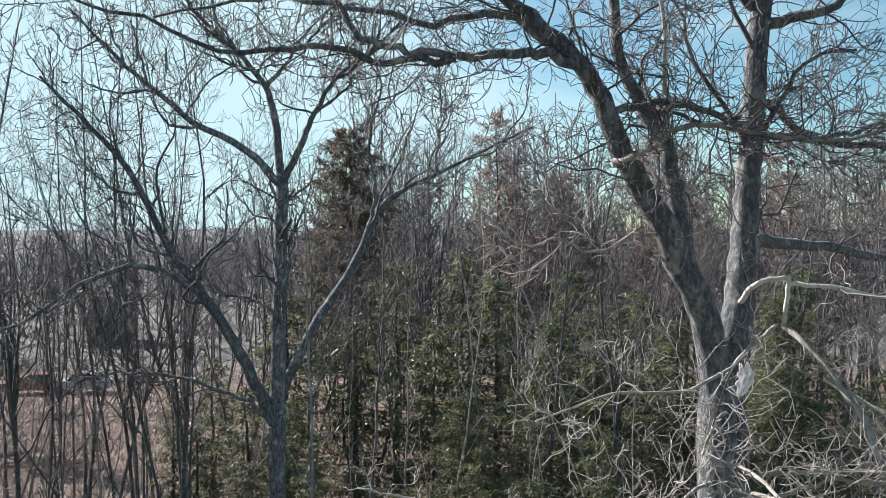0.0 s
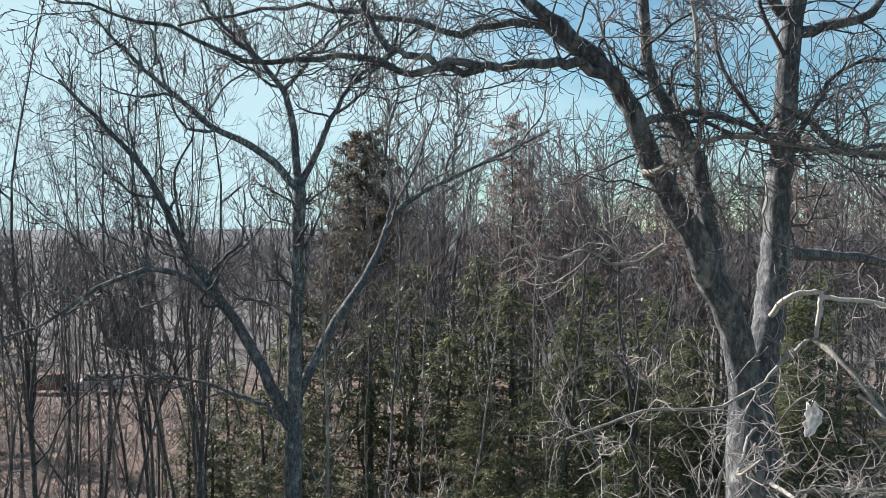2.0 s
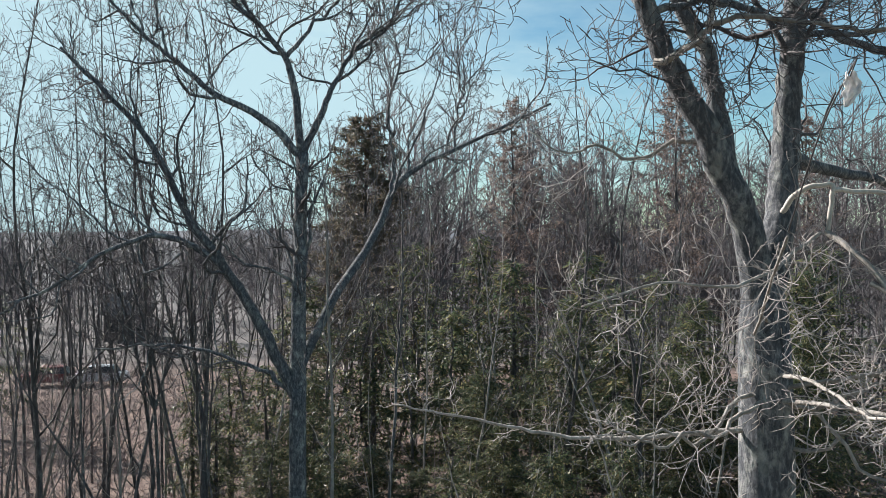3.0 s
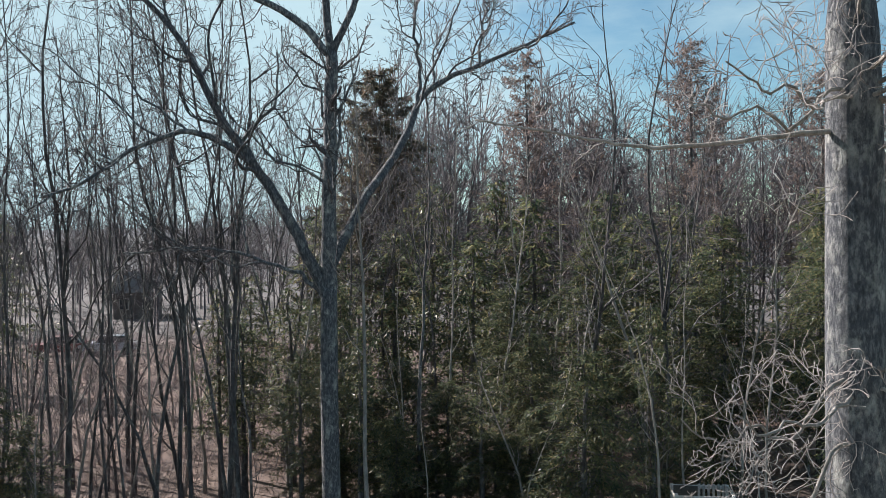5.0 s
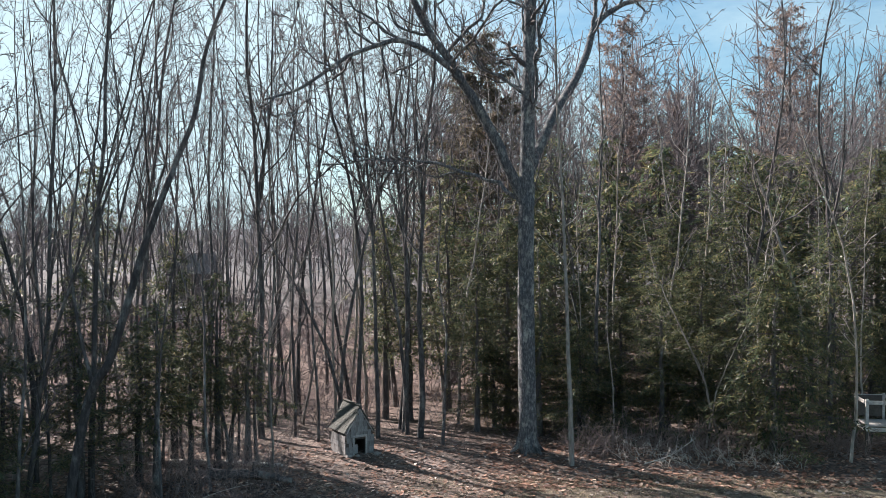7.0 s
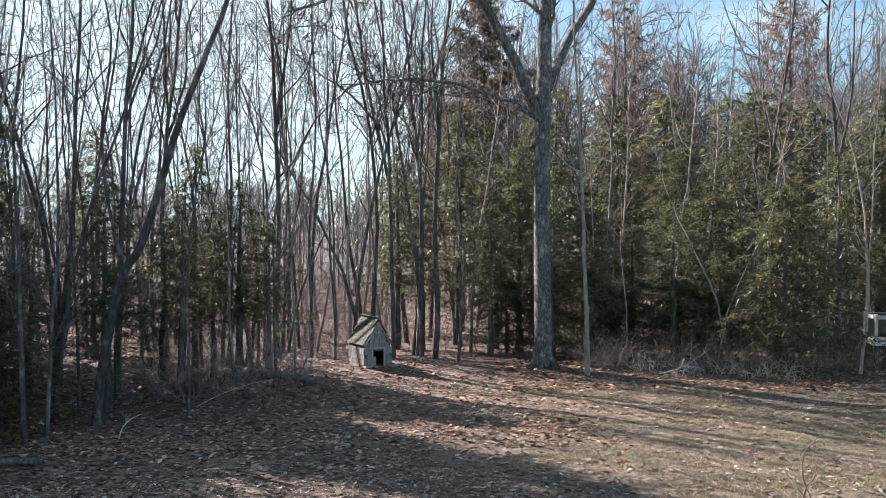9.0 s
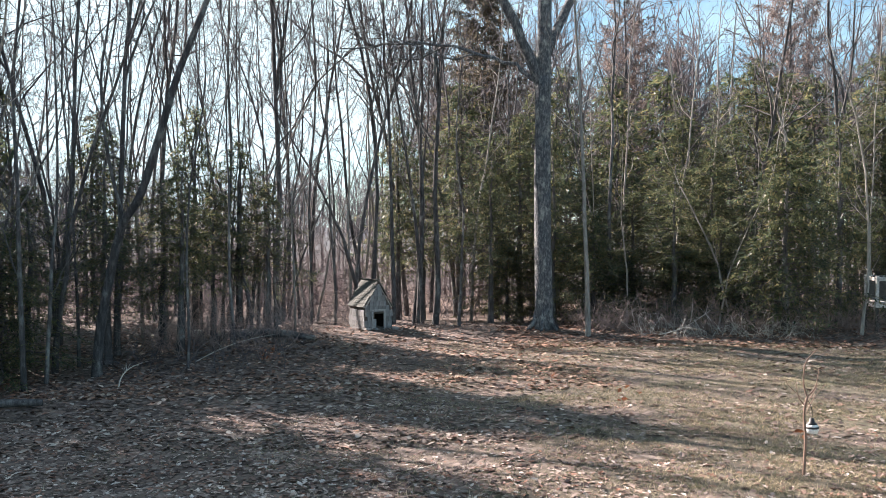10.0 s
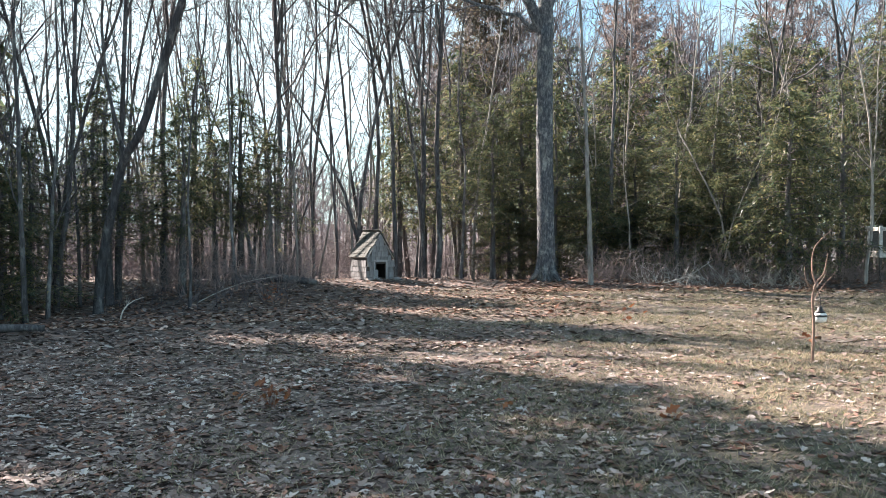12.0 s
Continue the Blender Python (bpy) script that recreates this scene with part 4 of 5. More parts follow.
# those left of x = -9 stand unseen, added to shade the near ground
for i, (x, y, w, h) in enumerate([
        (8.3, 20.4, 1.25, 1.25), (7.2, 21.8, 0.8, 0.75), (3.9, 21.6, 0.8, 0.8), (-7.6, 14.6, 0.9, 0.75), 
        (-10.4, 14.4, 1.2, 1.2), (-9.4, 12.4, 1.0, 0.9), (-12.5, 16.0, 1.3, 1.3), (-11.5, 11.0, 1.3, 1.4), (-13.5, 13.2, 1.4, 1.5), (-12.2, 8.2, 1.4, 1.5),
        (1.9, 23.7, 0.9, 0.6), (4.9, 22.0, 0.9, 0.55), (6.4, 22.8, 1.0, 0.6), (11.6, 22.6, 1.0, 0.8), (3.2, 25.0, 1.0, 0.8)]):
    placed(LOW[i % 3], x, y, i * 2.3, (w, h), "young hemlock with soft dark green needles", LG)
for i, (x, y, w, h) in enumerate([(2.2, 45.4, 1.05, 1.08), (9.9, 47.0, 0.95, 1.16), (18.0, 45.0, 1.0, 1.16), (26, 48, 1.1, 1.1), (14.5, 54, 1.0, 1.0)]):
    label = "tall pinkish-brown conifer behind the bare wood" if i else "tall brownish-green pine behind the bare wood"
    placed(TALL[1 + i % 2 if i else 0], x, y, i * 2.9, (w, h), label, "tall pines")
for i, (x, y, w, h) in enumerate([(-6.9, 17.6, 1.0, 1.0), (-5.2, 17.2, 0.9, 0.85), (-6.3, 16.2, 0.9, 0.62), (-4.4, 18.8, 0.9, 0.95), (-5.8, 17.9, 1.0, 0.75), (-3.8, 19.1, 0.9, 0.75), (-4.8, 18.2, 0.85, 0.7), (-7.9, 16.4, 0.9, 0.75), (-5.6, 19.6, 1.0, 1.15),
                                  (-0.5, 25.0, 1.2, 1.1), (0.6, 26.5, 1.3, 1.3), (1.4, 23.0, 0.9, 0.95), (1.7, 25.5, 1.2, 1.2), (3.0, 22.4, 0.9, 1.1), (6.0, 21.8, 0.9, 0.9), (10.2, 21.8, 1.0, 1.2), (-1.2, 25.2, 1.0, 1.3)]):
    placed(THIN[i % 3], x, y, i * 1.9, (w, h), "sparse young hemlock with light showing through it", LG)
for ob in HEM + SHADE + BACK + LOW + THIN + TALL:
    for c in list(ob.children_recursive) + [ob]:
        bpy.data.objects.remove(c)


def far_woods():
    """Bare crowns far behind, as one mass of stems and fans of twigs."""
    rng = random.Random(77)
    b = Buf()

    def stem(x, y, h, fans, thick):
        z = ground_z(x, y)
        top = Vector((x + rng.gauss(0, 0.5), y, z + h))
        b.tube([Vector((x, y, z - 0.3)), Vector((x + rng.gauss(0, 0.15), y, z + h * 0.5)), top], 0.13, 0.03, 3)
        for j in range(fans):
            s = rng.uniform(0.25, 0.95)
            q = Vector((x, y, z + h * s))
            d = Vector((rng.gauss(0, 1), rng.gauss(0, 1), rng.uniform(0.6, 2.2))).normalized()
            e = q + d * (h * 0.3 * (1.15 - s) + 0.6)
            b.tube([q, e], thick * 1.6, thick * 0.7, 3)
            for i in range(3):
                q2 = q.lerp(e, rng.uniform(0.25, 0.95))
                b.tube([q2, q2 + (d + wobble(0.5, rng)).normalized() * rng.uniform(0.7, 1.9)], thick * 0.9, thick * 0.4, 3)
    for k in range(170):
        y = rng.uniform(48, 80)
        stem(rng.uniform(-0.02, 0.72) * y, y, rng.uniform(13, 20.5), 30, 0.026)
    for k in range(130):
        y = rng.uniform(76, 125)
        stem(rng.uniform(-0.62, 0.0) * y, y, rng.uniform(9, 12.5), 20, 0.028)
    for k in range(90):
        y = rng.uniform(46, 72)
        stem(rng.uniform(-0.95, -0.52) * y, y, rng.uniform(9, 13), 24, 0.022)
    for k in range(200):
        y = rng.uniform(120, 300)
        stem(rng.uniform(-0.75, 0.7) * y, y, rng.uniform(10, 14), 10, 0.05)
    tagged(put("far_woods", b.mesh("far_woods", TWIG)), "grey-brown mass of bare trees far behind", "woods", kind="stuff")


far_woods()


# ---- the dog house ----
def dog_house():
    root = new("dog_house")
    w, d, wall, apex = 0.66, 0.78, 0.56, 1.09
    x, y = -1.60, 20.14
    root.matrix_world = Matrix.Translation((x, y, ground_z(x, y) - 0.05)) @ Matrix.Rotation(radians(32.5), 4, "Z")
    t = 0.025

    def gable(name, yy, hole):
        bm = bmesh.new()
        h = [(-w / 2, 0), (w / 2, 0), (w / 2, wall), (0, apex - 0.03), (-w / 2, wall)]
        o = [(-0.135, 0.07), (0.135, 0.07), (0.135, 0.40), (-0.135, 0.40)]
        rings = []
        for k in (0, 1):
            rings.append(([bm.verts.new((a, yy + k * t, b)) for a, b in h], [bm.verts.new((a, yy + k * t, b)) for a, b in o] if hole else []))
        for k, (hv, ov) in enumerate(rings):
            if hole:
                quads = [(hv[0], hv[1], ov[1], ov[0]), (hv[1], hv[2], ov[2], ov[1]), (hv[2], hv[3], ov[3], ov[2]), (hv[3], hv[4], ov[3]), (hv[4], hv[0], ov[0], ov[3])]
                for q in quads:
                    bm.faces.new(q)
            else:
                bm.faces.new(hv)
        for n in range(5):
            bm.faces.new((rings[0][0][n], rings[0][0][(n + 1) % 5], rings[1][0][(n + 1) % 5], rings[1][0][n]))
        if hole:
            for n in range(4):
                bm.faces.new((rings[0][1][n], rings[0][1][(n + 1) % 4], rings[1][1][(n + 1) % 4], rings[1][1][n]))
        bmesh.ops.recalc_face_normals(bm, faces=bm.faces[:])
        return part(name, bm, DARK_INSIDE, root)
    front = gable("front_wall", -d / 2, True)
    back = gable("back_wall", d / 2 - t, False)
    left = part("side_wall", box(t, d - 2 * t, wall - 0.02, (-w / 2 + t / 2, 0, 0.0)), DARK_INSIDE, root)
    right = part("side_wall", box(t, d - 2 * t, wall - 0.02, (w / 2 - t / 2, 0, 0.0)), DARK_INSIDE, root)
    part("floor", box(w - 0.06, d - 0.06, 0.05, (0, 0, 0.01)), DARK_INSIDE, root)
    # shingles, shared meshes
    rng = random.Random(2)
    sizes = (0.07, 0.095, 0.12)
    meshes = []
    for s in sizes:
        for mat_ in (SHINGLE, ROOF_SHINGLE):
            bm = bmesh.new()
            bmesh.ops.create_cube(bm, size=1, matrix=Matrix.Translation((0, 0, -0.075)) @ Matrix.Diagonal((s - 0.006, 0.012, 0.15, 1)))
            bmesh.ops.bevel(bm, geom=bm.edges[:], offset=0.002, segments=1, affect="EDGES")
            me = bpy.data.meshes.new("shingle")
            bm.to_mesh(me)
            bm.free()
            me.materials.append(mat_)
            meshes.append(me)

    def course(parent, m, length, roof, ok):
        """Shingles along local x from 0 to length, hanging down from m's origin."""
        p = -rng.uniform(0, 0.06)
        while p < length:
            k = rng.randrange(3)
            c = p + sizes[k] / 2
            if 0.0 < c < length and ok(c):
                ob = put("shingle", meshes[k * 2 + roof], parent)
                ob.matrix_basis = m @ Matrix.Translation((c, -0.010 - rng.uniform(0, 0.004), rng.uniform(-0.006, 0.004))) @ Matrix.Rotation(radians(-5), 4, "X") @ Matrix.Rotation(rng.gauss(0, 0.012), 4, "Y")
            p += sizes[k]
    step = 0.118
    for k in range(5):
        z = 0.13 + k * step
        if z < wall + 0.04:
            course(left, Matrix.Translation((-w / 2, d / 2, z)) @ Matrix.Rotation(radians(-90), 4, "Z"), d, 0, lambda c: True)
            course(right, Matrix.Translation((w / 2, -d / 2, z)) @ Matrix.Rotation(radians(90), 4, "Z"), d, 0, lambda c: True)
    for k in range(9):
        z = 0.13 + k * step
        half = w / 2 if z < wall else max(0.02, w / 2 * (apex - z) / (apex - wall))
        course(front, Matrix.Translation((-half, -d / 2, z)), 2 * half, 0, lambda c, half=half, z=z: not (abs(c - half) < 0.17 and z < 0.5))
        course(back, Matrix.Translation((half, d / 2, z)) @ Matrix.Rotation(radians(180), 4, "Z"), 2 * half, 0, lambda c: True)
    # trim round the opening
    tr = [box(0.045, 0.02, 0.40, (-0.16, -d / 2 - 0.022, 0.05)), box(0.045, 0.02, 0.40, (0.16, -d / 2 - 0.022, 0.05)), box(0.365, 0.02, 0.05, (0, -d / 2 - 0.022, 0.45)), box(0.365, 0.03, 0.03, (0, -d / 2 - 0.027, 0.02))]
    for bm in tr:
        part("door_trim", bm, TRIM, root)
    part("door_panel", box(0.115, 0.018, 0.21, (-0.07, -d / 2 + 0.07, 0.058)), TRIM, root, "loose pale board inside the doorway")
    # roof: two slopes
    ang = math.atan2(apex - wall, w / 2)
    slope = math.hypot(apex - wall, w / 2) + 0.025
    for sgn in (-1, 1):
        m = Matrix.Translation((0, 0, apex)) @ Matrix.Rotation(sgn * ang, 4, "Y")
        bm = bmesh.new()
        bmesh.ops.create_cube(bm, size=1, matrix=m @ Matrix.Translation((sgn * slope / 2, 0, 0.0)) @ Matrix.Diagonal((slope, d + 0.05, 0.022, 1)))
        bmesh.ops.bevel(bm, geom=bm.edges[:], offset=0.004, segments=1, affect="EDGES")
        rf = part("roof", bm, BOARD, root)
        for k in range(7):
            e = slope - k * 0.103
            # local frame: x along the ridge, y outwards (negative), z up the slope
            X = Vector((0, sgn, 0))
            Z = Vector((-sgn, 0, 0))
            Y = Z.cross(X)
            fr = Matrix((X, Y, Z)).transposed().to_4x4()
            mm = m @ Matrix.Translation((sgn * (e - 0.14), -sgn * (d / 2 + 0.025), 0.014)) @ fr
            course(rf, mm, d + 0.05, 1, lambda c: True)
    part("ridge_board", box(0.045, d + 0.03, 0.02, (0, 0, apex + 0.012)), ROOF_SHINGLE, root)
    tagged(root, "small steep-roofed dog house clad in weathered grey cedar shingles", "dog house")


dog_house()


def stone(x, y, size, seed):
    bm = bmesh.new()
    bmesh.ops.create_icosphere(bm, subdivisions=2, radius=size)
    for v in bm.verts:
        k = 1 + 0.35 * noise.noise(v.co * (1.3 / size) + Vector((seed, 0, 0)))
        v.co = Vector((v.co.x * 1.3 * k, v.co.y * k, v.co.z * 0.7 * k))
    ob = part("stone", bm, STONE, None)
    ob.location = (x, y, ground_z(x, y) + size * 0.3)
    tagged(ob, "small pale grey stone lying by the dog house", "stone", "stones by the dog house")


stone(-1.62, 19.62, 0.065, 1.0)
stone(-1.0, 19.85, 0.075, 4.0)
stone(-1.42, 19.66, 0.045, 7.0)


# ---- things in the yard ----
def fallen_log(name, a, b, r, material, label, stub=True):
    rng = random.Random(len(name) + int(r * 1000))
    root = new(name)
    a, b = Vector(a), Vector(b)
    root.location = a
    buf = Buf()
    n = 9
    pts = []
    for k in range(n):
        q = a.lerp(b, k / (n - 1)) - a + Vector((rng.gauss(0, r * 0.15), rng.gauss(0, r * 0.15), 0))
        q.z = ground_z(a.x + q.x, a.y + q.y) - a.z + r * 0.75 + (b.z * k / (n - 1))
        pts.append(q)
    buf.tube(pts, r, r * 0.45, 10)
    put("log", buf.mesh("log", material), root)
    if stub:
        s = Buf()
        s.tube([pts[4], pts[4] + Vector((0.05, -0.05, r * 2.2))], r * 0.3, r * 0.15, 6)
        put("branch_stub", s.mesh("branch_stub", material), root)
    tagged(root, label, "log")


fallen_log("fallen_log", (-8.6, 12.0, 0), (-5.85, 12.45, 0), 0.11, WOOD_BARK, "dark fallen log lying on the leaves at the wood's edge")
fallen_log("fallen_log", (-4.3, 17.9, 0), (-2.5, 17.4, 0), 0.12, WOOD_BARK, "weathered grey mossy log on the leaf litter")
fallen_log("fallen_log", (-5.6, 19.3, 0), (-3.0, 18.9, 0), 0.09, DEAD_WOOD, "bleached thin log behind brush")


def stick(pts, r, label, material=DEAD_WOOD, seed=1):
    rng = random.Random(seed)
    b = Buf()
    a = Vector(pts[0])
    root = new("fallen_branch")
    root.location = a
    line = smooth_line([Vector(p) - a for p in pts], 5)
    b.tube(line, r, r * 0.35, 6)
    put("stem", b.mesh("stem", material), root)
    t = Buf()
    for k in range(5):
        q = line[rng.randrange(len(line) // 3, len(line))]
        t.tube([q, q + Vector((rng.gauss(0, 0.12), rng.gauss(0, 0.12), rng.uniform(0.02, 0.2)))], r * 0.4, r * 0.15, 4)
    put("twig_crown", t.mesh("twig_crown", material), root)["kind"] = "stuff"
    tagged(root, label, "branch")


def gz(x, y, h=0.0):
    return (x, y, ground_z(x, y) + h)


stick([gz(-5.3, 14.0, -0.02), gz(-5.27, 14.1, 0.18), gz(-5.18, 14.25, 0.3), gz(-5.02, 14.4, 0.36)], 0.014, "pale curved fallen branch arching over the leaves", seed=4)
stick([gz(-7.0, 12.2, 0.0), gz(-7.05, 12.2, 0.5), gz(-7.15, 12.25, 0.95)], 0.06, "bleached broken stump leaning at the yard's edge", seed=6)
stick([gz(-4.6, 16.2, 0.02), gz(-4.2, 16.3, 0.2), gz(-3.7, 16.4, 0.35), gz(-3.1, 16.6, 0.42)], 0.009, "bleached fallen branch caught in the brush", seed=8)
stick([gz(5.0, 19.2, 0.03), gz(5.6, 19.3, 0.2), gz(6.2, 19.4, 0.55)], 0.015, "thin pale branch on the brush pile", seed=9)


def sapling():
    x, y = 3.65, 7.94
    z = ground_z(x, y)
    root = new("sapling")
    root.location = (x, y, z)
    stems = (("stem", [(0, 0, -0.05), (0.015, 0, 0.35), (0.0, 0, 0.62), (0.03, 0, 0.78)], 0.015, 0.011),
             ("branch", [(0.03, 0, 0.76), (0.0, 0.02, 0.9), (0.01, 0.02, 1.08), (0.07, 0.02, 1.18), (0.19, 0.03, 1.29)], 0.010, 0.003),
             ("branch", [(0.03, 0, 0.78), (0.10, 0, 0.86), (0.13, 0, 0.98), (0.14, 0, 1.06)], 0.008, 0.003),
             ("branch", [(0.01, 0, 0.68), (-0.06, 0, 0.78), (-0.075, 0.02, 0.93)], 0.006, 0.002),
             ("branch", [(0.02, 0, 0.72), (-0.10, 0.1, 0.85), (-0.15, 0.1, 0.93)], 0.004, 0.002),
             ("branch", [(0.02, 0.02, 0.70), (0.16, 0.15, 0.80), (0.22, 0.2, 0.88)], 0.005, 0.002),
             ("branch", [(0.02, 0.02, 0.60), (0.2, 0.25, 0.72), (0.34, 0.3, 0.85)], 0.005, 0.002))
    for nm, pts, a, b in stems:
        s = Buf()
        s.tube(smooth_line(pts, 4), a, b, 7)
        put(nm, s.mesh(nm, REDTWIG), root)
    tagged(root, "thin reddish bare sapling standing in the yard", "sapling")


REDTWIG = mottled("red_brown_bark", (0.16, 0.09, 0.065), (0.30, 0.19, 0.14), 14, 0.7, 0.3)
sapling()


def lathe(profile, n=20):
    bm = bmesh.new()
    rings = [[bm.verts.new((r * math.cos(2 * math.pi * k / n), r * math.sin(2 * math.pi * k / n), z)) for k in range(n)] for r, z in profile]
    for a, b in zip(rings, rings[1:]):
        for k in range(n):
            bm.faces.new((a[k], a[(k + 1) % n], b[(k + 1) % n], b[k]))
    bm.faces.new(rings[0][::-1])
    bm.faces.new(rings[-1])
    for f in bm.faces:
        f.smooth = True
    return bm


def feeder():
    root = new("bird_feeder")
    root.location = (3.80, 8.12, ground_z(3.8, 8.1) + 0.36)
    part("bowl", lathe([(0.035, 0), (0.058, 0.008), (0.066, 0.04), (0.062, 0.085), (0.05, 0.095)]), WHITE_PLASTIC, root, "white plastic reservoir")
    part("band", lathe([(0.067, 0.055), (0.069, 0.058), (0.068, 0.072), (0.064, 0.075)]), BLACK_PLASTIC, root)
    part("cap", lathe([(0.052, 0.095), (0.05, 0.105), (0.028, 0.118), (0.022, 0.15), (0.012, 0.158)]), BLACK_PLASTIC, root, "black cap")
    h = Buf()
    h.tube(smooth_line([(0, 0, 0.155), (0.005, 0, 0.22), (-0.03, -0.03, 0.30), (-0.075, -0.05, 0.36)], 4), 0.003, 0.003, 5)
    put("hanger", h.mesh("hanger", BLACK_PLASTIC), root)
    tagged(root, "white plastic bird feeder with black cap hanging on the sapling", "bird feeder")


feeder()


def leaf_outline():
    """Half of a lobed oak leaf: distance along it and half width."""
    return [(0.0, 0.02), (0.28, 0.27), (0.38, 0.13), (0.55, 0.36), (0.68, 0.16), (1.0, 0.06)]


def seedling(x, y, h, n, seed, label):
    rng = random.Random(seed)
    root = new("oak_seedling")
    root.location = gz(x, y)
    s, lv = Buf(), Buf()
    for k in range(3):
        s.tube([Vector((0, 0, -0.03)), Vector((rng.gauss(0, 0.03), rng.gauss(0, 0.03), h * 0.5)), Vector((rng.gauss(0, 0.08), rng.gauss(0, 0.08), h))], 0.004, 0.002, 4)
    half = leaf_outline()
    for k in range(n):
        q = Vector((rng.gauss(0, 0.09), rng.gauss(0, 0.09), h * rng.uniform(0.15, 1.05)))
        m = Euler((rng.uniform(-1.3, 1.3), rng.uniform(-1.3, 1.3), rng.uniform(0, 6.28))).to_matrix()
        L = rng.uniform(0.06, 0.11)
        i = len(lv.v)
        for t, w in half:
            for sg in (-1, 0, 1):
                c = q + m @ Vector((w * sg * L, t * L, (0.25 * abs(w * sg) + 0.15 * t * t) * L))
                lv.v.append((c.x, c.y, c.z))
        for j in range(len(half) - 1):
            o = i + j * 3
            lv.f += [(o, o + 1, o + 4, o + 3), (o + 1, o + 2, o + 5, o + 4)]
    put("stem", s.mesh("stem", REDTWIG), root)
    put("foliage", lv.mesh("foliage", RUSTY, False), root)
    tagged(root, label, "seedling", "oak seedlings in the yard")


for k, (x, y, h, n) in enumerate([(-1.25, 6.3, 0.2, 14), (-1.55, 6.5, 0.08, 5), (1.65, 5.4, 0.05, 4), (0.55, 6.0, 0.08, 4), (2.6, 11.5, 0.2, 5), (-3.15, 16.0, 0.4, 16), (-3.3, 5.6, 0.06, 4),
                                  (1.9, 13.8, 0.2, 4), (4.3, 9.6, 0.1, 4)]):
    seedling(x, y, h, n, 50 + k, "small oak seedling holding rust-red dry leaves")


# ---- wooden frame and boards by the wood ----
def crate():
    root = new("wooden_crate")
    x, y = 10.27, 19.95
    z = ground_z(x, y)
    root.matrix_world = Matrix.Translation((x, y, z)) @ Matrix.Rotation(radians(-8), 4, "Z")
    w, d, z0, z1 = 1.25, 0.8, 0.58, 1.32
    for ax in (0, w):
        for ay in (0, d):
            part("post", box(0.07, 0.07, z1 - z0, (ax, ay, z0)), WHITE_PAINT, root)
            part("leg", box(0.055, 0.055, z0 + 0.08, (ax, ay, -0.08)), DARK_INSIDE, root, "dark weathered leg")
    for zz in (z0, z1 - 0.12):
        for ay in (-0.037, d + 0.037):
            part("rail", box(w + 0.08, 0.02, 0.09, (w / 2, ay, zz)), WHITE_PAINT, root)
        for ax in (-0.037, w + 0.037):
            part("rail", box(0.02, d - 0.08, 0.09, (ax, d / 2, zz)), WHITE_PAINT, root)
    part("floor_board", box(w - 0.04, d - 0.04, 0.03, (w / 2, d / 2, z0 + 0.1)), BOARD, root)
    for k in range(6):
        part("slat", box(0.06, 0.018, 0.66, (0.62 + k * 0.11, d + 0.0, z0 + 0.09)), BOARD, root)
    part("back_panel", box(0.6, 0.02, 0.5, (0.3, d + 0.01, z0 + 0.2)), DARK_INSIDE, root)
    tagged(root, "open wooden crate on legs with chipped white paint", "crate")


crate()


def board_stack():
    root = new("board_pile")
    x, y = 12.3, 20.2
    root.matrix_world = Matrix.Translation(gz(x, y)) @ Matrix.Rotation(radians(-14), 4, "Z")
    rng = random.Random(4)
    for lay in range(4):
        for k in range(5):
            part("board", box(1.5 + rng.uniform(-0.2, 0.1), 0.14, 0.028, (rng.uniform(-0.06, 0.06), -0.33 + 0.16 * k, 0.12 + lay * 0.031), 0.004, Matrix.Rotation(rng.gauss(0, 0.02), 4, "Z")), DEAD_WOOD if lay == 3 else BOARD, root)
    for ax in (-0.5, 0.5):
        part("bearer", box(0.09, 0.8, 0.12, (ax, 0, -0.01)), BOARD, root)
    tagged(root, "pile of pale weathered boards stacked on bearers", "board pile")


board_stack()


# ---- far side of the field ----
def house():
    root = new("house")
    x, y = -28.5, 100.0
    root.matrix_world = Matrix.Translation(gz(x, y)) @ Matrix.Rotation(radians(12), 4, "Z")
    part("wall", box(4.6, 5.5, 3.2, (0, 0, -0.2), 0.02), SIDING, root)
    bm = bmesh.new()
    v = [bm.verts.new(p) for p in ((-2.5, -3.0, 2.9), (2.5, -3.0, 2.9), (2.5, 0, 5.2), (-2.5, 0, 5.2), (-2.5, 3.0, 2.9), (2.5, 3.0, 2.9))]
    for f in ((0, 1, 2, 3), (3, 2, 5, 4), (0, 3, 4), (1, 5, 2), (0, 4, 5, 1)):
        bm.faces.new([v[k] for k in f])
    part("roof", bm, ROOFING, root)
    for ax in (-1.2, 1.2):
        win = part("window", box(1.0, 0.06, 1.3, (ax, -2.76, 1.0), 0.01), WHITE_PAINT, root)
        part("pane", box(0.84, 0.03, 1.14, (ax, -2.80, 1.08), 0.005), GLASS, win)
    tagged(root, "small dark brown house with a gable roof beyond the trees", "house")


house()


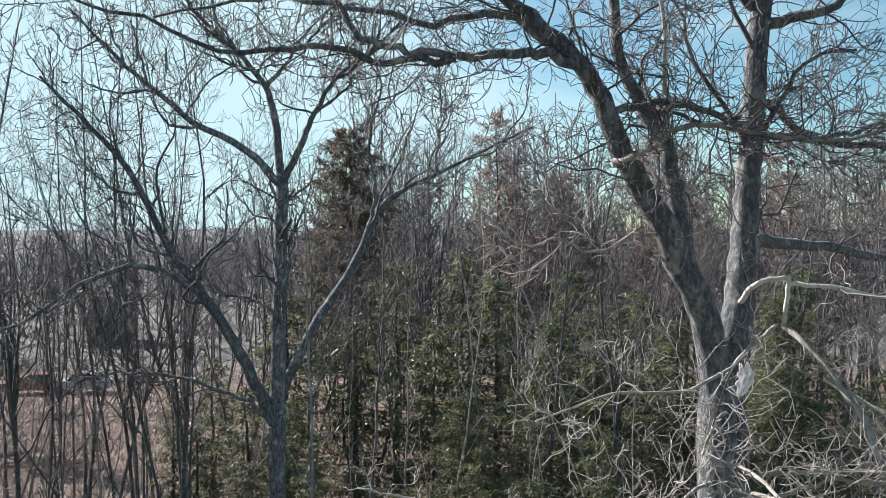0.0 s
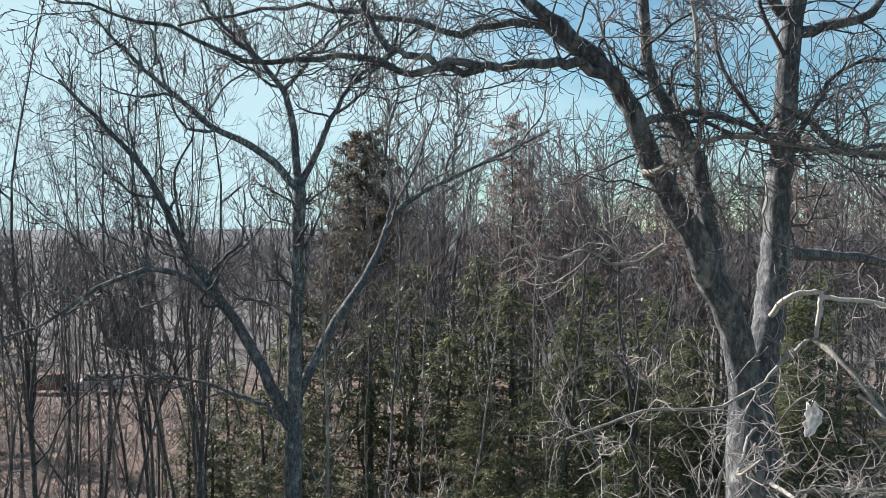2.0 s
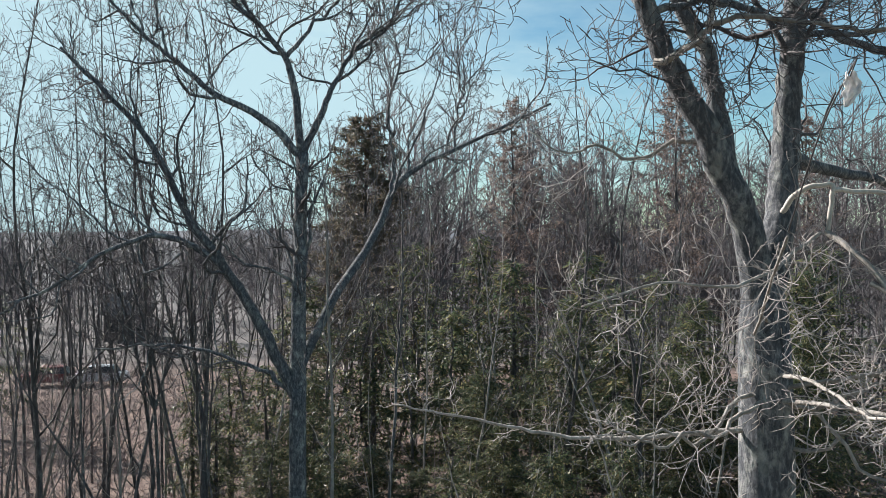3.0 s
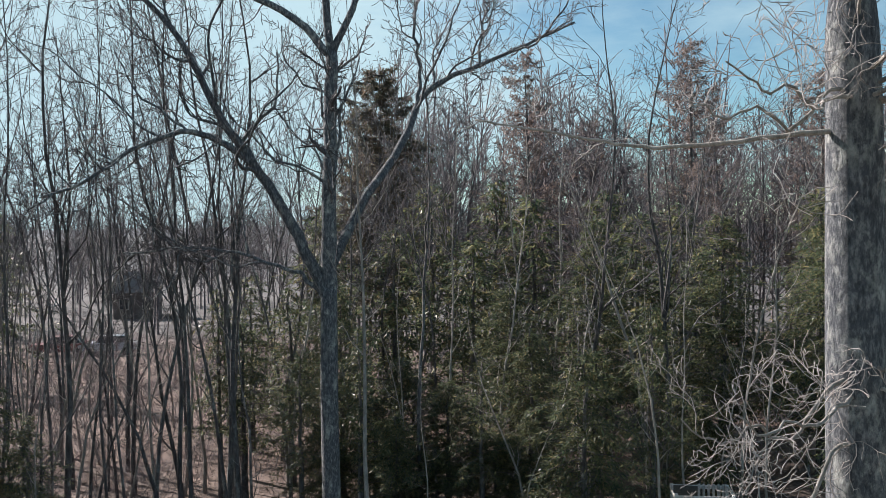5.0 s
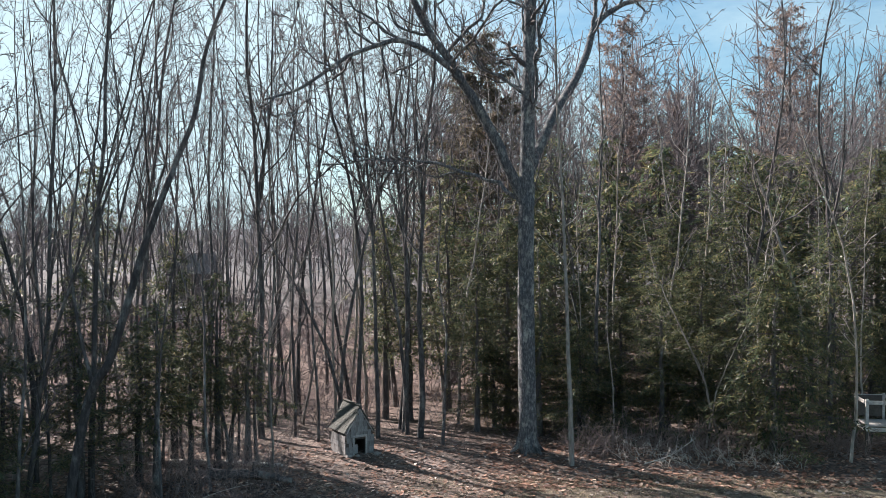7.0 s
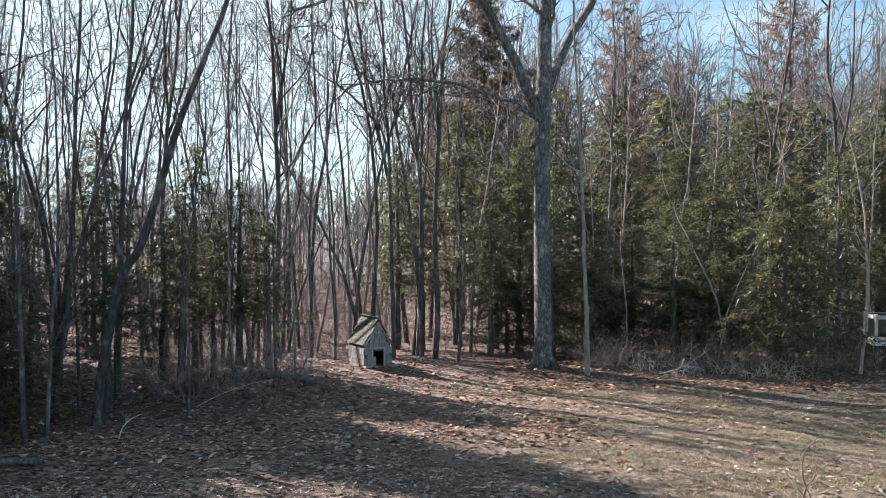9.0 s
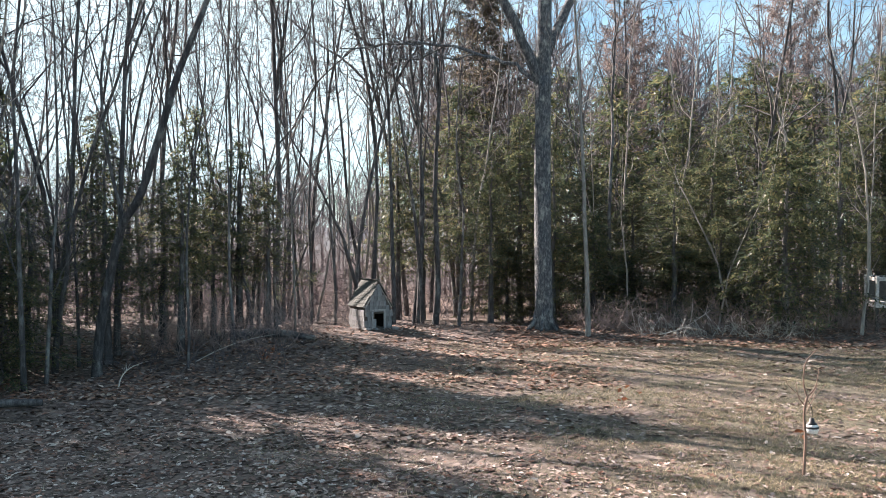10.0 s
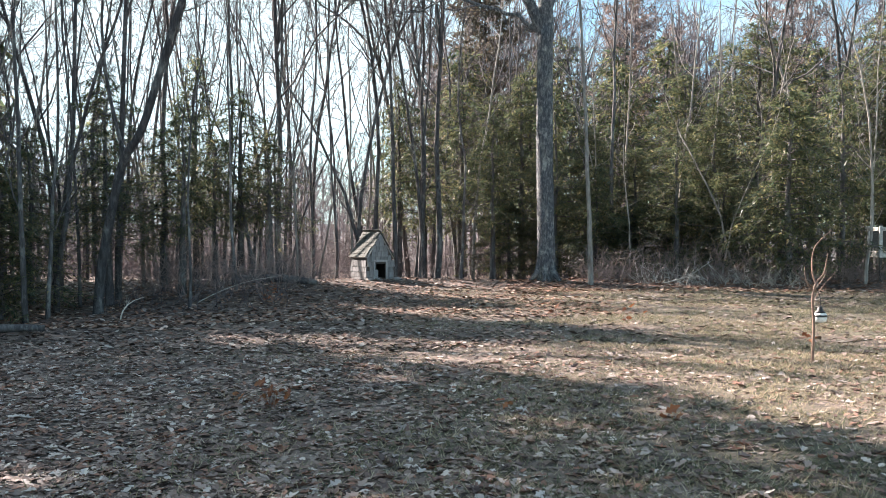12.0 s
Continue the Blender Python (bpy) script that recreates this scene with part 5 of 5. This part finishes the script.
def car(x, y, turn, paint, label):
    root = new("car")
    root.matrix_world = Matrix.Translation(gz(x, y)) @ Matrix.Rotation(turn, 4, "Z")
    bm = bmesh.new()
    prof = [(-2.2, 0.35), (-2.2, 0.8), (-2.05, 0.95), (-1.0, 1.0), (1.9, 1.02), (2.2, 0.9), (2.25, 0.4)]
    for sgn in (-1, 1):
        for a, b in prof:
            bm.verts.new((a, sgn * 0.85, b))
    bm.verts.ensure_lookup_table()
    n = len(prof)
    bm.faces.new(bm.verts[:n])
    bm.faces.new(bm.verts[n:][::-1])
    for k in range(n):
        bm.faces.new((bm.verts[k], bm.verts[n + k], bm.verts[n + (k + 1) % n], bm.verts[(k + 1) % n]))
    bmesh.ops.recalc_face_normals(bm, faces=bm.faces[:])
    bmesh.ops.bevel(bm, geom=bm.edges[:], offset=0.05, segments=2, affect="EDGES")
    part("body", bm, paint, root)
    bm = box(2.6, 1.5, 0.52, (0.35, 0, 0.98), 0)
    for v in bm.verts:
        if v.co.z > 1.3:
            v.co.x = 0.35 + (v.co.x - 0.35) * 0.68
            v.co.y *= 0.84
    bmesh.ops.bevel(bm, geom=bm.edges[:], offset=0.05, segments=2, affect="EDGES")
    part("cabin", bm, GLASS, root)
    part("roof", box(1.75, 1.25, 0.05, (0.35, 0, 1.485), 0.02), paint, root)
    for ax in (-1.4, 1.4):
        for ay in (-0.78, 0.78):
            wh = lathe([(0.2, -0.1), (0.31, -0.1), (0.33, -0.05), (0.33, 0.05), (0.31, 0.1), (0.2, 0.1)], 18)
            bmesh.ops.transform(wh, matrix=Matrix.Translation((ax, ay, 0.33)) @ Matrix.Rotation(radians(90), 4, "X"), verts=wh.verts[:])
            part("wheel", wh, TYRE, root)
    tagged(root, label, "car")


car(-20.4, 69.0, 0.1, CAR_PAINT, "silver parked car beyond the field, half hidden by trees")
car(-24.0, 68.5, 0.2, RED_PAINT, "dark red parked car beyond the field")


# ---- brush and litter ----
def brush(name, x0, x1, y0, y1, count, height, seed, material, label, keep=None):
    rng = random.Random(seed)
    b = Buf()
    for k in range(count):
        x, y = rng.uniform(x0, x1), rng.uniform(y0, y1)
        if keep and not keep(x, y):
            continue
        p = Vector(gz(x, y, -0.03))
        d = Vector((rng.gauss(0, 0.5), rng.gauss(0, 0.5), 1)).normalized()
        h = height * rng.uniform(0.4, 1.2)
        pts = [p]
        for j in range(4):
            d = (d + wobble(0.28, rng) - Vector((0, 0, 0.08 * j))).normalized()
            p = p + d * (h / 4)
            pts.append(p)
        thick = 1 + 0.5 * max(0, h - 1)
        b.tube(pts, rng.uniform(0.004, 0.009) * thick, 0.003 * thick, 3)
        for j in range(4 if h < 1.5 else 9):
            q = pts[rng.randrange(1, 5)]
            b.tube([q, q + (d + wobble(0.6, rng)).normalized() * h * rng.uniform(0.15, 0.4)], 0.004 * thick, 0.002 * thick, 3)
    tagged(put(name, b.mesh(name, material)), label, "brush", kind="stuff")


brush("bramble", 3.4, 10.6, 19.7, 21.2, 600, 0.9, 1, SUNLIT_BRUSH, "tangle of bare reddish brambles along the wood's edge")
brush("bramble", -6.2, -2.6, 15.2, 18.6, 170, 0.8, 2, TWIG, "thicket of bare brush under the trees")
brush("bramble", -6.0, -2.6, 16.4, 19.0, 240, 1.3, 12, SUNLIT_BRUSH, "reddish bare brush at the corner of the wood")
brush("bramble", -14, 14, 20.8, 30, 800, 1.1, 3, TWIG, "bare underbrush on the forest floor")
brush("thicket", -12, -1.5, 21.5, 30, 420, 1.9, 9, SHRUB, "reddish-brown bare brush between the trunks", lambda x, y: not clearing(x, y))
brush("thicket", -30, 1, 27, 62, 1500, 3.7, 5, SHRUB, "purplish-brown bare shrubs filling the low wood")
brush("thicket", 1, 24, 26, 46, 500, 3.8, 6, SHRUB, "bare brown shrubs behind the hemlocks")
brush("dead_stalks", 4.5, 8.5, 18.9, 19.9, 150, 0.55, 4, DEAD_WOOD, "pale dead stalks and cut twigs in a heap")


def litter(name, count, x0, x1, y0, y1, size, seed, material, label, dens, lobed):
    """Fallen leaves, each a small bent blade, in one mass."""
    r = np.random.RandomState(seed)
    x, y = r.uniform(x0, x1, count * 4), y0 + (y1 - y0) * r.uniform(0, 1, count * 4) ** 1.35
    ok = r.uniform(0, 1, count * 4) < np.array([dens(a, b) for a, b in zip(x, y)])
    x, y = x[ok][:count], y[ok][:count]
    n = len(x)
    z = np.array([ground_z(a, b) for a, b in zip(x, y)])
    L = size * r.uniform(0.5, 1.25, n)
    yaw, tilt, roll, curl = r.uniform(0, 6.28, n), r.normal(0, 0.17, n), r.normal(0, 0.18, n), r.uniform(-0.1, 0.5, n)
    if lobed:
        half = leaf_outline()
        tmpl = np.array([(w * s, t - 0.5) for t, w in half for s in (-1, 0, 1)])
        fac = np.array([q for j in range(len(half) - 1) for q in ((j * 3, j * 3 + 1, j * 3 + 4, j * 3 + 3), (j * 3 + 1, j * 3 + 2, j * 3 + 5, j * 3 + 4))])
    else:
        tmpl = np.array([(0.0, -0.5), (0.3, -0.12), (0.2, 0.3), (0.03, 0.5), (-0.25, 0.22), (-0.28, -0.15)])
        fac = np.array([(0, 1, 2, 3), (0, 3, 4, 5)])
    k = len(tmpl)
    a, b = tmpl[:, 0][None] * L[:, None], tmpl[:, 1][None] * L[:, None]
    h = (curl[:, None] * (np.abs(tmpl[:, 0])[None] * 1.6 + tmpl[:, 1][None] ** 2)) * L[:, None]
    h = h + a * np.sin(roll)[:, None] + b * np.sin(tilt)[:, None]
    h = h - h.min(1, keepdims=True) * 0.75 + 0.004
    c, s = np.cos(yaw)[:, None], np.sin(yaw)[:, None]
    V = np.stack([x[:, None] + a * c - b * s, y[:, None] + a * s + b * c, z[:, None] + h], 2).reshape(-1, 3)
    F = (fac[None] + (np.arange(n) * k)[:, None, None]).reshape(-1, 4)
    me = bpy.data.meshes.new(name)
    me.from_pydata(V.tolist(), [], F.tolist())
    me.materials.append(material)
    tagged(put(name, me), label, "leaves", kind="stuff")


def dens_yard(x, y):
    d = 0.95 if x < -1 else max(0.3, 0.95 - 0.2 * (x + 1))
    if y > 14:
        d = max(d, 0.7)
    return d * (0.55 + 0.75 * (noise.noise((x * 0.55, y * 0.55, 9)) * 0.5 + 0.5))


litter("fallen_leaves", 40000, -7.5, 7.5, 3.2, 11.5, 0.055, 5, LITTER, "small dry brown leaves over the yard", dens_yard, False)
litter("fallen_leaves", 10500, -5.5, 5.5, 3.2, 9.0, 0.082, 1, LITTER, "curled brown and tan oak leaves over the yard", dens_yard, True)
litter("fallen_leaves", 28000, -12, 13, 9.5, 23, 0.10, 2, SHADED_LITTER, "dry brown leaves under and before the trees", dens_yard, False)

litter("fallen_leaves", 5000, 1.5, 12.0, 17.6, 21.2, 0.11, 8, RUST_LITTER, "drift of reddish-brown leaves along the wood's edge", lambda x, y: 0.8 + 0.4 * noise.noise((x, y, 2)), False)
litter("fallen_leaves", 7000, -8.0, 3.0, 13.0, 21.0, 0.10, 9, RUST_LITTER, "reddish-brown leaves before the dog house", lambda x, y: 0.55 + 0.6 * noise.noise((x * 0.8, y * 0.8, 6)), False)


def turf(count, seed):
    r = np.random.RandomState(seed)
    x, y = r.uniform(-4, 9, count * 2), 3.2 + 15.3 * r.uniform(0, 1, count * 2) ** 1.75
    w = np.array([max(0.03, min(1.0, 0.45 + 0.16 * a)) * (0.3 + 1.2 * max(0, noise.noise((a * 0.7, b * 0.7, 4)) + 0.35)) for a, b in zip(x, y)])
    ok = r.uniform(0, 1, count * 2) < w
    x, y = x[ok][:count], y[ok][:count]
    n = len(x)
    z = np.array([ground_z(a, b) for a, b in zip(x, y)])
    yaw, ln = r.uniform(0, 6.28, n), r.uniform(0.03, 0.09, n)
    lean = r.uniform(0.95, 1.65, n)
    dx, dy = np.cos(yaw), np.sin(yaw)
    wd = 0.0045
    p0 = np.stack([x - dy * wd, y + dx * wd, z], 1)
    p1 = np.stack([x + dy * wd, y - dx * wd, z], 1)
    p2 = np.stack([x + dx * ln * np.sin(lean), y + dy * ln * np.sin(lean), z + ln * np.abs(np.cos(lean)) + 0.006], 1)
    V = np.stack([p0, p1, p2], 1).reshape(-1, 3)
    F = np.arange(n * 3).reshape(-1, 3)
    me = bpy.data.meshes.new("grass")
    me.from_pydata(V.tolist(), [], F.tolist())
    me.materials.append(STRAW)
    tagged(put("grass", me), "short dry straw-coloured winter grass in patches", "grass", kind="stuff")


turf(260000, 3)
